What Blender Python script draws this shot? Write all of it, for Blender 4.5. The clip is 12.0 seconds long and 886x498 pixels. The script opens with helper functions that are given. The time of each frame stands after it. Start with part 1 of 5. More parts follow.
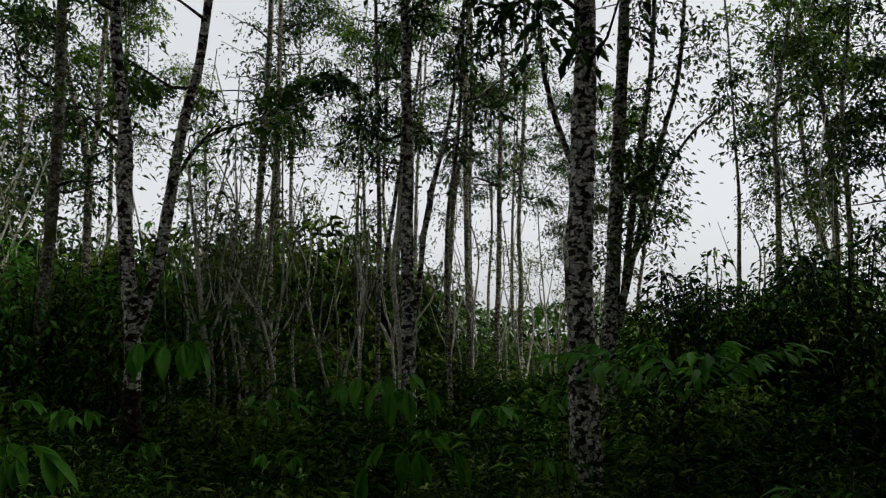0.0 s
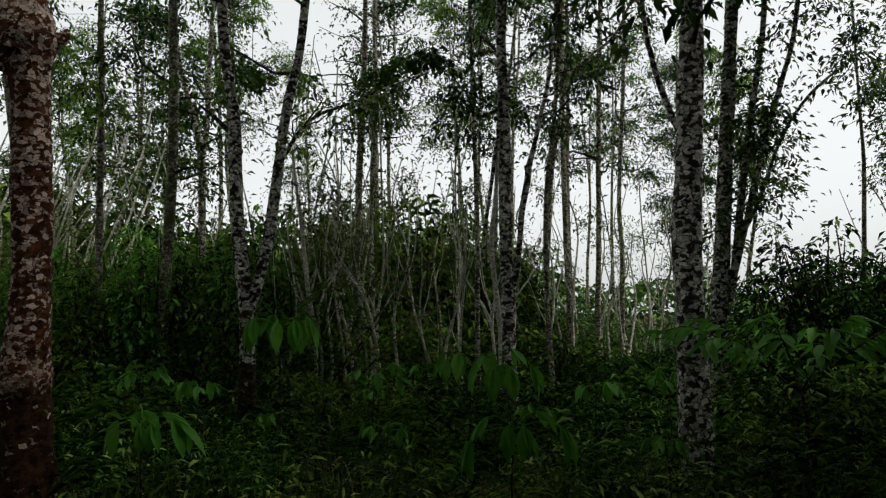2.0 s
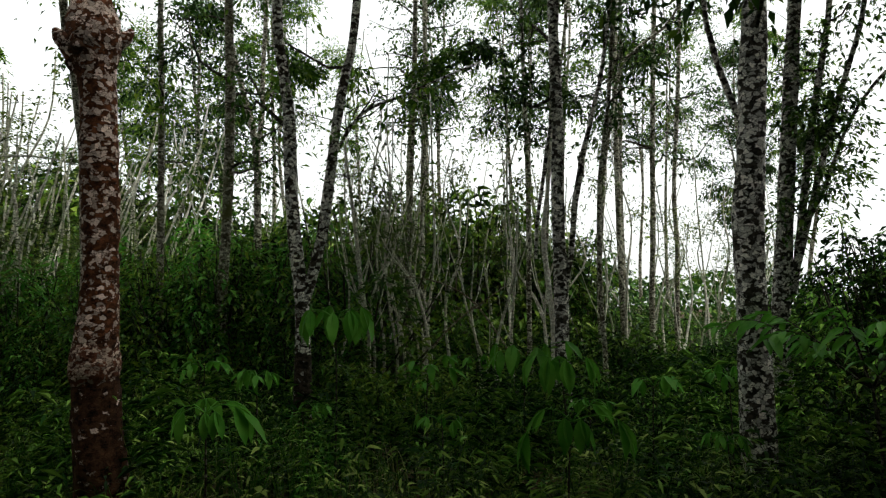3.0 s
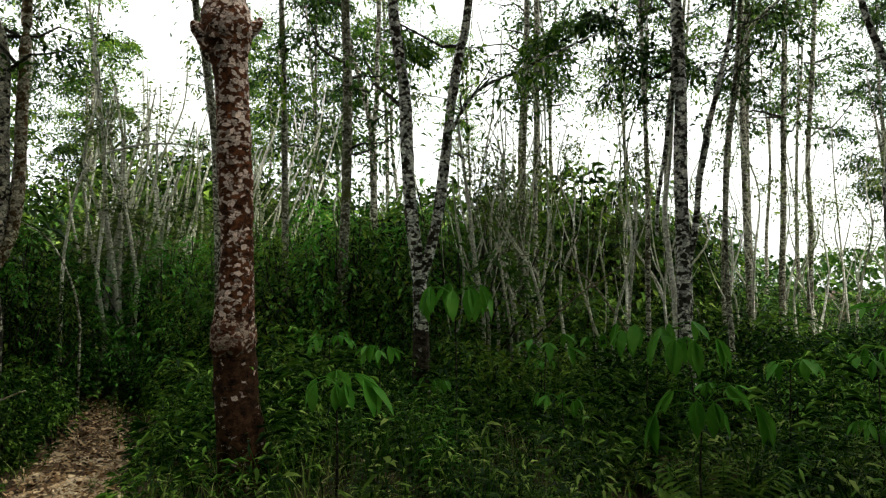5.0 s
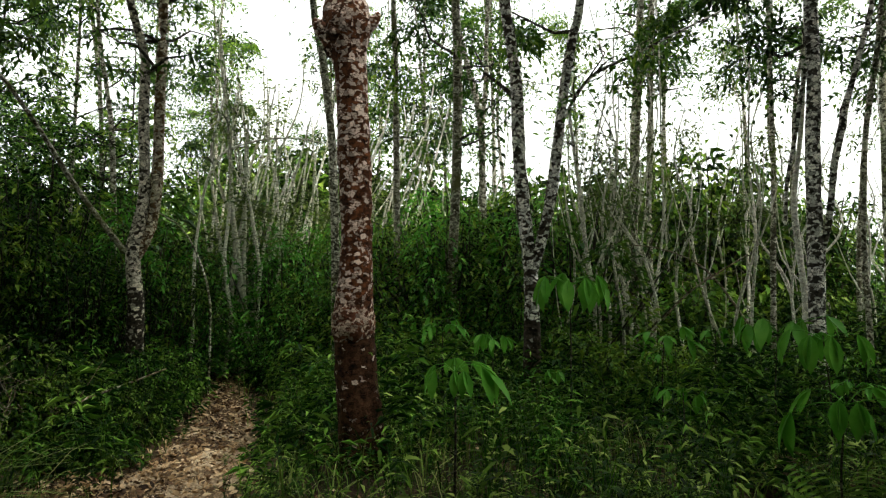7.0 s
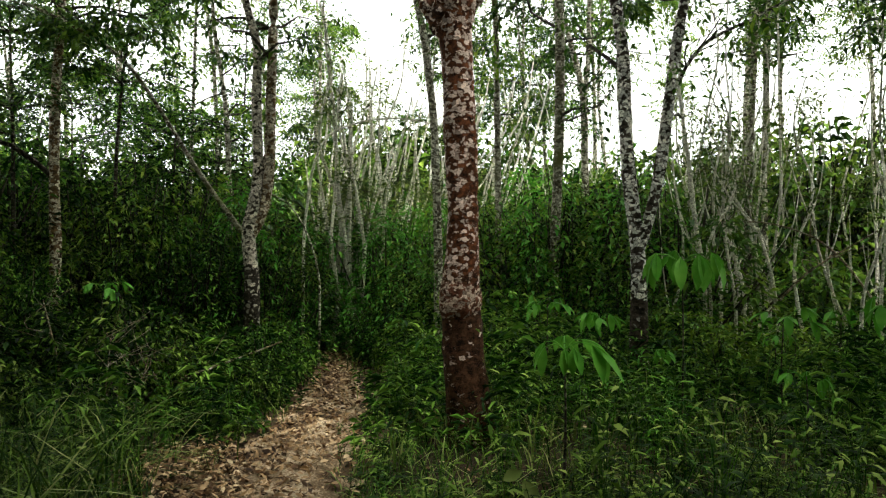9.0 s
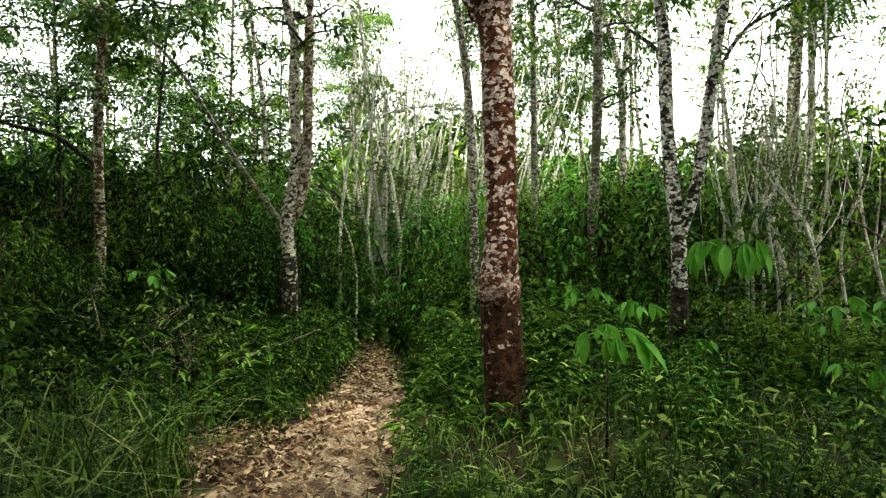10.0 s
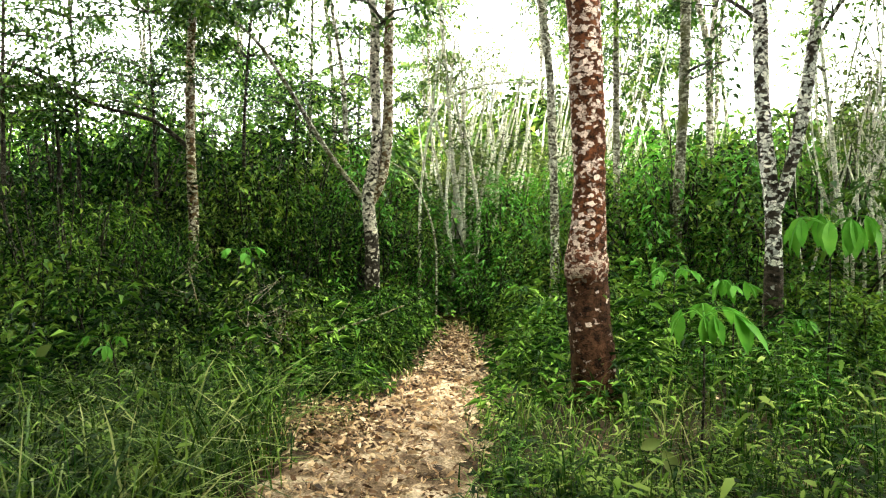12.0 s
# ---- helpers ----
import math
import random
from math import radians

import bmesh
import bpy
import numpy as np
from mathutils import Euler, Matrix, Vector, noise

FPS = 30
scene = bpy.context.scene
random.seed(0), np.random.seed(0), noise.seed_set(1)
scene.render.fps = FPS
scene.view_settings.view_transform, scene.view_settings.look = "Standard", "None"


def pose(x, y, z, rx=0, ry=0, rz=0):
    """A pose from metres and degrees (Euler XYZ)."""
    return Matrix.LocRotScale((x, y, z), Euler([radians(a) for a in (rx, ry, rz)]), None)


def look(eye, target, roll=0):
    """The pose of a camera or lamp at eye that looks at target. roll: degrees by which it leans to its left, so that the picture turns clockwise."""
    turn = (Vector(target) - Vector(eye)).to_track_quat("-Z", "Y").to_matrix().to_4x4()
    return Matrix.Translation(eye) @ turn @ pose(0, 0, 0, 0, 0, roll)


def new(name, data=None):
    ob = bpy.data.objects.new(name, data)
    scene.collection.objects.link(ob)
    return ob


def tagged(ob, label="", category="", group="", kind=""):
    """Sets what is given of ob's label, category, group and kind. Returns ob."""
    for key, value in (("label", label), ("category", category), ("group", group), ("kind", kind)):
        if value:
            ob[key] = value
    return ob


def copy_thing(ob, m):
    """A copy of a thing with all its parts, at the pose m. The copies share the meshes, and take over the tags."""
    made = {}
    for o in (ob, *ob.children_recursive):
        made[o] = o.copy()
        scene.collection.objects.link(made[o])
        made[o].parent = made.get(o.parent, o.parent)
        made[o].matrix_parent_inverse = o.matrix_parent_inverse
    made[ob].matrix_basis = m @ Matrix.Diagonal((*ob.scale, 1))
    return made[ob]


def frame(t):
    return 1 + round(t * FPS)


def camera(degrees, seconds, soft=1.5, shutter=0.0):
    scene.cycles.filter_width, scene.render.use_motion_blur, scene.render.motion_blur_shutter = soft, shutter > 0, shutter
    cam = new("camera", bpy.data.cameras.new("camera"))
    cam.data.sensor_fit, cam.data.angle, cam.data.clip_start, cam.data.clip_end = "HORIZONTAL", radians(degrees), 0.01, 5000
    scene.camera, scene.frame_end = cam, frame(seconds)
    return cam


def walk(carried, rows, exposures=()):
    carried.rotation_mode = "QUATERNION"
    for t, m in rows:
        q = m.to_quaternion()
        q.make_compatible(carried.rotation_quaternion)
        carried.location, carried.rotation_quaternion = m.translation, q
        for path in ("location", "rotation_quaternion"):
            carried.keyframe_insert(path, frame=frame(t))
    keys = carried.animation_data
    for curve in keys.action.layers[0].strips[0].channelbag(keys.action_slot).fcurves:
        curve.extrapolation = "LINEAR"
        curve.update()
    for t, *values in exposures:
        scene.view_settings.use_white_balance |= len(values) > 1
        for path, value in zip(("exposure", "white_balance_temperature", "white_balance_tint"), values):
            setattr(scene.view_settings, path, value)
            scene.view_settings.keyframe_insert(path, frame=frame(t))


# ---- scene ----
cam = camera(66.2, 12.0, soft=1.25)
ROWS = [
    (0.0, (0.000, 0.000, 1.500), (-0.003, 2.975, 1.890), -0.59),
    (0.5, (-0.008, 0.007, 1.489), (-0.116, 2.982, 1.858), -0.62),
    (1.0, (-0.020, 0.012, 1.485), (-0.222, 2.986, 1.822), -0.65),
    (1.5, (-0.024, 0.013, 1.482), (-0.339, 2.980, 1.799), -0.59),
    (2.0, (-0.036, 0.017, 1.478), (-0.461, 2.972, 1.778), -0.72),
    (2.5, (-0.063, 0.017, 1.478), (-0.597, 2.957, 1.745), -0.76),
    (3.0, (-0.078, 0.016, 1.477), (-0.714, 2.936, 1.744), -0.49),
    (5.0, (-0.165, 0.009, 1.463), (-1.257, 2.797, 1.643), -0.14),
    (5.5, (-0.192, 0.006, 1.457), (-1.394, 2.750, 1.617), 0.02),
    (6.0, (-0.213, -0.005, 1.456), (-1.536, 2.684, 1.597), 0.18),
    (6.5, (-0.229, -0.012, 1.451), (-1.647, 2.628, 1.591), 0.35),
    (7.0, (-0.241, -0.029, 1.456), (-1.744, 2.564, 1.592), 0.42),
    (9.0, (-0.302, -0.081, 1.446), (-2.155, 2.279, 1.484), 0.49),
    (9.5, (-0.324, -0.083, 1.443), (-2.232, 2.232, 1.447), 0.57),
    (10.0, (-0.349, -0.095, 1.438), (-2.312, 2.173, 1.427), 0.45),
    (10.5, (-0.368, -0.113, 1.441), (-2.402, 2.092, 1.409), 0.23),
    (11.0, (-0.390, -0.127, 1.436), (-2.478, 2.027, 1.377), 0.11),
    (11.5, (-0.410, -0.151, 1.435), (-2.552, 1.948, 1.357), 0.19),
    (12.0, (-0.432, -0.168, 1.432), (-2.619, 1.882, 1.321), 0.27),
]
EXPOSURE = [
    (0.0, 0.28, 6300, 9), (1.0, 0.32, 6350, 9), (1.5, 0.38, 6400, 7), (2.0, 0.48, 6420, 6), (2.5, 0.78, 6450, 5), (3.2, 1.22, 6500, 3), (5.0, 1.68, 6600, 1),
    (6.0, 1.89, 6650, 1), (7.0, 1.99, 6650, 1), (9.0, 2.35, 6750, 1), (9.5, 2.67, 6800, 1), (10.0, 2.98, 6800, 1), (10.5, 3.2, 6850, 1), (11.0, 3.5, 6850, 1), (12.0, 3.95, 6900, 1),
]
walk(cam, [(t, look(eye, aim, roll)) for t, eye, aim, roll in ROWS], EXPOSURE)

# ---- daylight: thin white overcast ----
SUN_UP, SUN_ROUND = 70.0, 98.0
world = bpy.data.worlds.new("sky")
scene.world = world
world.use_nodes = True
wn = world.node_tree.nodes
wl = world.node_tree.links
wn.clear()
sky = wn.new("ShaderNodeTexSky")
sky.sky_type = "NISHITA"
sky.sun_disc = False
sky.sun_elevation = radians(SUN_UP)
sky.sun_rotation = radians(SUN_ROUND)
sky.dust_density = 4.0
pale = wn.new("ShaderNodeHueSaturation")
pale.inputs["Saturation"].default_value = 0.12
back = wn.new("ShaderNodeBackground")
back.inputs["Strength"].default_value = 0.15
wo = wn.new("ShaderNodeOutputWorld")
wl.new(sky.outputs[0], pale.inputs["Color"])
# thin cloud evens out the dome
cloud = wn.new("ShaderNodeMix")
cloud.data_type = "RGBA"
cloud.inputs[0].default_value = 0.55
cloud.inputs[7].default_value = (4.8, 4.8, 4.8, 1)
wl.new(pale.outputs[0], cloud.inputs[6])
wl.new(cloud.outputs[2], back.inputs["Color"])
wl.new(back.outputs[0], wo.inputs["Surface"])

sun_data = bpy.data.lights.new("sun", "SUN")
sun_data.energy = 1.5
sun_data.angle = radians(10)
sun_data.color = (1.0, 0.97, 0.92)
sun = new("sun", sun_data)
sun.matrix_world = pose(0, 0, 30, 90 - SUN_UP, 0, 180 - SUN_ROUND)

# ---- materials ----
def material(name, rough=0.7):
    m = bpy.data.materials.new(name)
    m.use_nodes = True
    nt = m.node_tree
    return m, nt, nt.nodes["Principled BSDF"], nt.nodes.new, nt.links.new


def ramp_node(make, stops):
    r = make("ShaderNodeValToRGB")
    e = r.color_ramp.elements
    e[0].position, e[0].color = stops[0][0], (*stops[0][1], 1)
    e[1].position, e[1].color = stops[-1][0], (*stops[-1][1], 1)
    for p, c in stops[1:-1]:
        x = e.new(p)
        x.color = (*c, 1)
    return r


def bark(name, base, deep, lichen, cover=0.5, size=1.0, moss=None, panel=None, loss=0.22, upper=0.0):
    """Bark with pale lichen plates, wider than high, over a rough darker ground."""
    m, nt, bsdf, make, link = material(name)
    tc = make("ShaderNodeTexCoord")
    mp = make("ShaderNodeMapping")
    mp.inputs["Scale"].default_value = (1.0, 1.0, 1.3)
    link(tc.outputs["Object"], mp.inputs["Vector"])
    warp = make("ShaderNodeTexNoise")
    warp.inputs["Scale"].default_value = 13 * size
    warp.inputs["Detail"].default_value = 5
    link(mp.outputs[0], warp.inputs["Vector"])
    add = make("ShaderNodeVectorMath")
    add.operation = "MULTIPLY_ADD"
    link(warp.outputs["Color"], add.inputs[0])
    add.inputs[1].default_value = (0.1, 0.1, 0.1)
    link(mp.outputs[0], add.inputs[2])
    vor = make("ShaderNodeTexVoronoi")
    vor.inputs["Scale"].default_value = 17 * size
    link(add.outputs[0], vor.inputs["Vector"])
    pick = make("ShaderNodeSeparateColor")
    link(vor.outputs["Color"], pick.inputs[0])
    big = make("ShaderNodeTexNoise")
    big.inputs["Scale"].default_value = 2.3 * size
    big.inputs["Detail"].default_value = 4
    link(tc.outputs["Object"], big.inputs["Vector"])
    chance = make("ShaderNodeMath")
    chance.operation = "MULTIPLY_ADD"
    link(big.outputs["Fac"], chance.inputs[0])
    chance.inputs[1].default_value = 0.7
    chance.inputs[2].default_value = -0.35
    total = make("ShaderNodeMath")
    link(pick.outputs[0], total.inputs[0])
    link(chance.outputs[0], total.inputs[1])
    if panel:
        # the tapped lower bark has shed most of its lichen
        sep = make("ShaderNodeSeparateXYZ")
        link(tc.outputs["Object"], sep.inputs[0])
        shed = make("ShaderNodeMapRange")
        shed.inputs["From Min"].default_value = panel - 0.05
        shed.inputs["From Max"].default_value = panel + 0.05
        shed.inputs["To Min"].default_value = -loss
        shed.inputs["To Max"].default_value = 0.0
        link(sep.outputs[2], shed.inputs["Value"])
        if upper:
            # above the panel the plates thicken little by little
            thin = make("ShaderNodeMapRange")
            thin.inputs["From Min"].default_value = panel + 0.1
            thin.inputs["From Max"].default_value = panel + 1.4
            thin.inputs["To Min"].default_value = -upper
            thin.inputs["To Max"].default_value = 0.0
            link(sep.outputs[2], thin.inputs["Value"])
            both = make("ShaderNodeMath")
            link(shed.outputs[0], both.inputs[0])
            link(thin.outputs[0], both.inputs[1])
            shed = both
        more = make("ShaderNodeMath")
        link(total.outputs[0], more.inputs[0])
        link(shed.outputs[0], more.inputs[1])
        total = more
    fine = make("ShaderNodeTexNoise")
    fine.inputs["Scale"].default_value = 80
    fine.inputs["Detail"].default_value = 5
    link(mp.outputs[0], fine.inputs["Vector"])
    edge = make("ShaderNodeMath")
    edge.operation = "MULTIPLY_ADD"
    link(fine.outputs["Fac"], edge.inputs[0])
    edge.inputs[1].default_value = 0.3
    link(total.outputs[0], edge.inputs[2])
    mask = make("ShaderNodeMapRange")
    mask.inputs["From Min"].default_value = 1.08 - cover
    mask.inputs["From Max"].default_value = 1.15 - cover
    link(edge.outputs[0], mask.inputs["Value"])
    rim = make("ShaderNodeTexVoronoi")
    rim.feature = "DISTANCE_TO_EDGE"
    rim.inputs["Scale"].default_value = 17 * size
    link(add.outputs[0], rim.inputs["Vector"])
    gap = make("ShaderNodeMapRange")
    gap.inputs["From Min"].default_value = 0.02
    gap.inputs["From Max"].default_value = 0.06
    link(rim.outputs["Distance"], gap.inputs["Value"])
    worn = make("ShaderNodeMath")
    worn.operation = "MULTIPLY"
    link(mask.outputs[0], worn.inputs[0])
    link(gap.outputs[0], worn.inputs[1])
    mask = worn
    ground = ramp_node(make, [(0.4, deep), (0.58, base), (0.75, tuple(min(1, c * 1.5) for c in base))])
    patchy = make("ShaderNodeTexNoise")
    patchy.inputs["Scale"].default_value = 21
    patchy.inputs["Detail"].default_value = 4
    link(mp.outputs[0], patchy.inputs["Vector"])
    part_way = make("ShaderNodeMath")
    part_way.operation = "MULTIPLY_ADD"
    link(fine.outputs["Fac"], part_way.inputs[0])
    part_way.inputs[1].default_value = 0.35
    rest_way = make("ShaderNodeMath")
    rest_way.operation = "MULTIPLY"
    link(patchy.outputs["Fac"], rest_way.inputs[0])
    rest_way.inputs[1].default_value = 0.72
    link(rest_way.outputs[0], part_way.inputs[2])
    link(part_way.outputs[0], ground.inputs["Fac"])
    plate = ramp_node(make, [(0.3, tuple(c * 0.55 for c in lichen)), (0.5, lichen), (0.75, tuple(min(1, c * 1.25) for c in lichen))])
    link(fine.outputs["Fac"], plate.inputs["Fac"])
    # plates differ in tone, and dark fissures run between some of them
    tone = make("ShaderNodeMapRange")
    tone.inputs["To Min"].default_value = 0.38
    tone.inputs["To Max"].default_value = 1.25
    link(pick.outputs[1], tone.inputs["Value"])
    toned = make("ShaderNodeVectorMath")
    toned.operation = "SCALE"
    link(plate.outputs[0], toned.inputs[0])
    link(tone.outputs[0], toned.inputs["Scale"])
    mix = make("ShaderNodeMix")
    mix.data_type = "RGBA"
    link(mask.outputs[0], mix.inputs[0])
    under = make("ShaderNodeVectorMath")
    under.operation = "SCALE"
    link(ground.outputs[0], under.inputs[0])
    link(tone.outputs[0], under.inputs["Scale"])
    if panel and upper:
        # regrown bark on the tapped lower trunk: duller brown, herb shade put in too
        regrown_shaded = make("ShaderNodeMapRange")
        regrown_shaded.inputs["From Min"].default_value = panel + 0.04
        regrown_shaded.inputs["From Max"].default_value = panel - 0.04
        link(sep.outputs[2], regrown_shaded.inputs["Value"])
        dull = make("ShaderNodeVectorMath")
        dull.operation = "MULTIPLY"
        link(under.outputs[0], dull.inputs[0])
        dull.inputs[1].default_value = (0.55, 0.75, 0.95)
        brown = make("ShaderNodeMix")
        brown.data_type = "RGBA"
        link(regrown_shaded.outputs[0], brown.inputs[0])
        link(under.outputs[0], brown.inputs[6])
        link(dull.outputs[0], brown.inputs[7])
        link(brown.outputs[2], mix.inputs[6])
    else:
        link(under.outputs[0], mix.inputs[6])
    link(toned.outputs[0], mix.inputs[7])
    fissure = make("ShaderNodeMapRange")
    fissure.inputs["From Min"].default_value = 0.0
    fissure.inputs["From Max"].default_value = 0.075
    fissure.inputs["To Min"].default_value = 0.9
    fissure.inputs["To Max"].default_value = 0.0
    link(rim.outputs["Distance"], fissure.inputs["Value"])
    some = make("ShaderNodeMath")
    some.operation = "MULTIPLY"
    some.use_clamp = True
    link(fissure.outputs[0], some.inputs[0])
    lift = make("ShaderNodeMapRange")
    lift.inputs["From Min"].default_value = 0.33
    lift.inputs["From Max"].default_value = 0.5
    link(warp.outputs["Fac"], lift.inputs["Value"])
    link(lift.outputs[0], some.inputs[1])
    crack = make("ShaderNodeMix")
    crack.data_type = "RGBA"
    link(some.outputs[0], crack.inputs[0])
    link(mix.outputs[2], crack.inputs[6])
    crack.inputs[7].default_value = (*(0.6 * a + 0.4 * b for a, b in zip(deep, base)), 1)
    out = crack.outputs[2]
    if moss:
        grow = make("ShaderNodeMapRange")
        grow.inputs["From Min"].default_value = 0.5
        grow.inputs["From Max"].default_value = 0.68
        n2 = make("ShaderNodeTexNoise")
        n2.inputs["Scale"].default_value = 3.1
        n2.inputs["Detail"].default_value = 6
        link(tc.outputs["Object"], n2.inputs["Vector"])
        link(n2.outputs["Fac"], grow.inputs["Value"])
        mm = make("ShaderNodeMix")
        mm.data_type = "RGBA"
        link(grow.outputs[0], mm.inputs[0])
        link(out, mm.inputs[6])
        mm.inputs[7].default_value = (*moss, 1)
        out = mm.outputs[2]
    link(out, bsdf.inputs["Base Color"])
    bsdf.inputs["Roughness"].default_value = 0.85
    bsdf.inputs["Specular IOR Level"].default_value = 0.08
    bump = make("ShaderNodeBump")
    bump.inputs["Strength"].default_value = 0.9
    bump.inputs["Distance"].default_value = 0.02
    link(edge.outputs[0], bump.inputs["Height"])
    link(bump.outputs[0], bsdf.inputs["Normal"])
    return m


def foliage(name, stops, through_light=0.25, rough=0.42, scale=2.3, spec=0.1):
    """Leaves: each with a random tone from the stops, mottled, a little light passing through."""
    m, nt, bsdf, make, link = material(name)
    geo = make("ShaderNodeNewGeometry")
    tc = make("ShaderNodeTexCoord")
    n = make("ShaderNodeTexNoise")
    n.inputs["Scale"].default_value = scale
    n.inputs["Detail"].default_value = 3
    link(tc.outputs["Object"], n.inputs["Vector"])
    blend = make("ShaderNodeMath")
    blend.operation = "MULTIPLY_ADD"
    link(n.outputs["Fac"], blend.inputs[0])
    blend.inputs[1].default_value = 0.9
    half = make("ShaderNodeMath")
    half.operation = "MULTIPLY_ADD"
    link(geo.outputs["Random Per Island"], half.inputs[0])
    half.inputs[1].default_value = 0.8
    half.inputs[2].default_value = -0.47
    info = make("ShaderNodeObjectInfo")
    plant = make("ShaderNodeMath")
    plant.operation = "MULTIPLY_ADD"
    link(info.outputs["Random"], plant.inputs[0])
    plant.inputs[1].default_value = 0.24
    link(half.outputs[0], plant.inputs[2])
    link(plant.outputs[0], blend.inputs[2])
    r = ramp_node(make, stops)
    link(blend.outputs[0], r.inputs["Fac"])
    link(r.outputs[0], bsdf.inputs["Base Color"])
    bsdf.inputs["Roughness"].default_value = rough
    bsdf.inputs["Specular IOR Level"].default_value = spec
    tr = make("ShaderNodeBsdfTranslucent")
    link(r.outputs[0], tr.inputs["Color"])
    ms = make("ShaderNodeMixShader")
    ms.inputs[0].default_value = through_light
    link(bsdf.outputs[0], ms.inputs[1])
    link(tr.outputs[0], ms.inputs[2])
    link(ms.outputs[0], nt.nodes["Material Output"].inputs["Surface"])
    return m


def earth(name):
    m, nt, bsdf, make, link = material(name)
    tc = make("ShaderNodeTexCoord")
    a = make("ShaderNodeTexNoise")
    a.inputs["Scale"].default_value = 1.1
    a.inputs["Detail"].default_value = 8
    b = make("ShaderNodeTexNoise")
    b.inputs["Scale"].default_value = 38
    b.inputs["Detail"].default_value = 6
    for x in (a, b):
        link(tc.outputs["Object"], x.inputs["Vector"])
    s = make("ShaderNodeMath")
    s.operation = "MULTIPLY_ADD"
    link(b.outputs["Fac"], s.inputs[0])
    s.inputs[1].default_value = 0.7
    link(a.outputs["Fac"], s.inputs[2])
    r = ramp_node(make, [(0.55, (0.007, 0.005, 0.003)), (0.85, (0.03, 0.02, 0.012)), (1.1, (0.08, 0.052, 0.03))])
    link(s.outputs[0], r.inputs["Fac"])
    link(r.outputs[0], bsdf.inputs["Base Color"])
    bsdf.inputs["Roughness"].default_value = 0.95
    bsdf.inputs["Specular IOR Level"].default_value = 0.05
    bump = make("ShaderNodeBump")
    bump.inputs["Distance"].default_value = 0.03
    link(s.outputs[0], bump.inputs["Height"])
    link(bump.outputs[0], bsdf.inputs["Normal"])
    return m


def trodden(name):
    m, nt, bsdf, make, link = material(name)
    tc = make("ShaderNodeTexCoord")
    a = make("ShaderNodeTexNoise")
    a.inputs["Scale"].default_value = 4
    a.inputs["Detail"].default_value = 9
    b = make("ShaderNodeTexNoise")
    b.inputs["Scale"].default_value = 70
    b.inputs["Detail"].default_value = 5
    for x in (a, b):
        link(tc.outputs["Object"], x.inputs["Vector"])
    s = make("ShaderNodeMath")
    s.operation = "MULTIPLY_ADD"
    link(b.outputs["Fac"], s.inputs[0])
    s.inputs[1].default_value = 0.5
    link(a.outputs["Fac"], s.inputs[2])
    r = ramp_node(make, [(0.55, (0.028, 0.017, 0.009)), (0.74, (0.14, 0.095, 0.056)), (0.95, (0.48, 0.38, 0.26))])
    link(s.outputs[0], r.inputs["Fac"])
    link(r.outputs[0], bsdf.inputs["Base Color"])
    bsdf.inputs["Roughness"].default_value = 0.95
    bsdf.inputs["Specular IOR Level"].default_value = 0.05
    bump = make("ShaderNodeBump")
    bump.inputs["Distance"].default_value = 0.02
    link(s.outputs[0], bump.inputs["Height"])
    link(bump.outputs[0], bsdf.inputs["Normal"])
    return m


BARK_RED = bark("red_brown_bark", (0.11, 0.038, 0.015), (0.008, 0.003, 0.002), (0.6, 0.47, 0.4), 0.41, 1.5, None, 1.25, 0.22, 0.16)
BARK_GREY = bark("grey_lichen_bark", (0.055, 0.045, 0.036), (0.01, 0.008, 0.007), (0.74, 0.7, 0.63), 0.54, 1.4)
BARK_THIN = bark("pale_mottled_bark", (0.12, 0.105, 0.066), (0.022, 0.019, 0.013), (0.6, 0.57, 0.46), 0.54, 1.7)
BARK_MOSS = bark("mossy_grey_bark", (0.13, 0.115, 0.075), (0.03, 0.025, 0.015), (0.46, 0.44, 0.35), 0.55, 1.8, (0.1, 0.105, 0.035))
BARK_TAN = bark("tan_lichen_bark", (0.15, 0.09, 0.04), (0.03, 0.018, 0.01), (0.6, 0.53, 0.4), 0.52, 1.5)
BARK_POLE = bark("bleached_sapling_bark", (0.68, 0.63, 0.51), (0.36, 0.32, 0.25), (0.86, 0.82, 0.71), 0.75, 2.2)
TWIG = bark("dark_twig_bark", (0.045, 0.037, 0.028), (0.012, 0.01, 0.008), (0.14, 0.13, 0.1), 0.25, 2.0)
LEAF_CROWN = foliage("canopy_leaf", [(0.05, (0.006, 0.02, 0.003)), (0.5, (0.026, 0.075, 0.009)), (0.95, (0.11, 0.19, 0.022))], 0.18)
LEAF_LIGHT = foliage("light_canopy_leaf", [(0.05, (0.02, 0.06, 0.006)), (0.5, (0.075, 0.165, 0.017)), (0.95, (0.22, 0.32, 0.035))], 0.38)
LEAF_PALE = foliage("olive_thicket_leaf", [(0.05, (0.02, 0.04, 0.007)), (0.5, (0.085, 0.13, 0.024)), (0.95, (0.24, 0.28, 0.075))], 0.3)
# near-black and bright stops put gap shade and lit leaf tips into colour
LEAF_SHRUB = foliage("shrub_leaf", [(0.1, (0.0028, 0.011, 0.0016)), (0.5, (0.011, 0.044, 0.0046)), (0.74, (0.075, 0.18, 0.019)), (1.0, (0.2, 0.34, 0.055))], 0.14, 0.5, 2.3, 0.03)
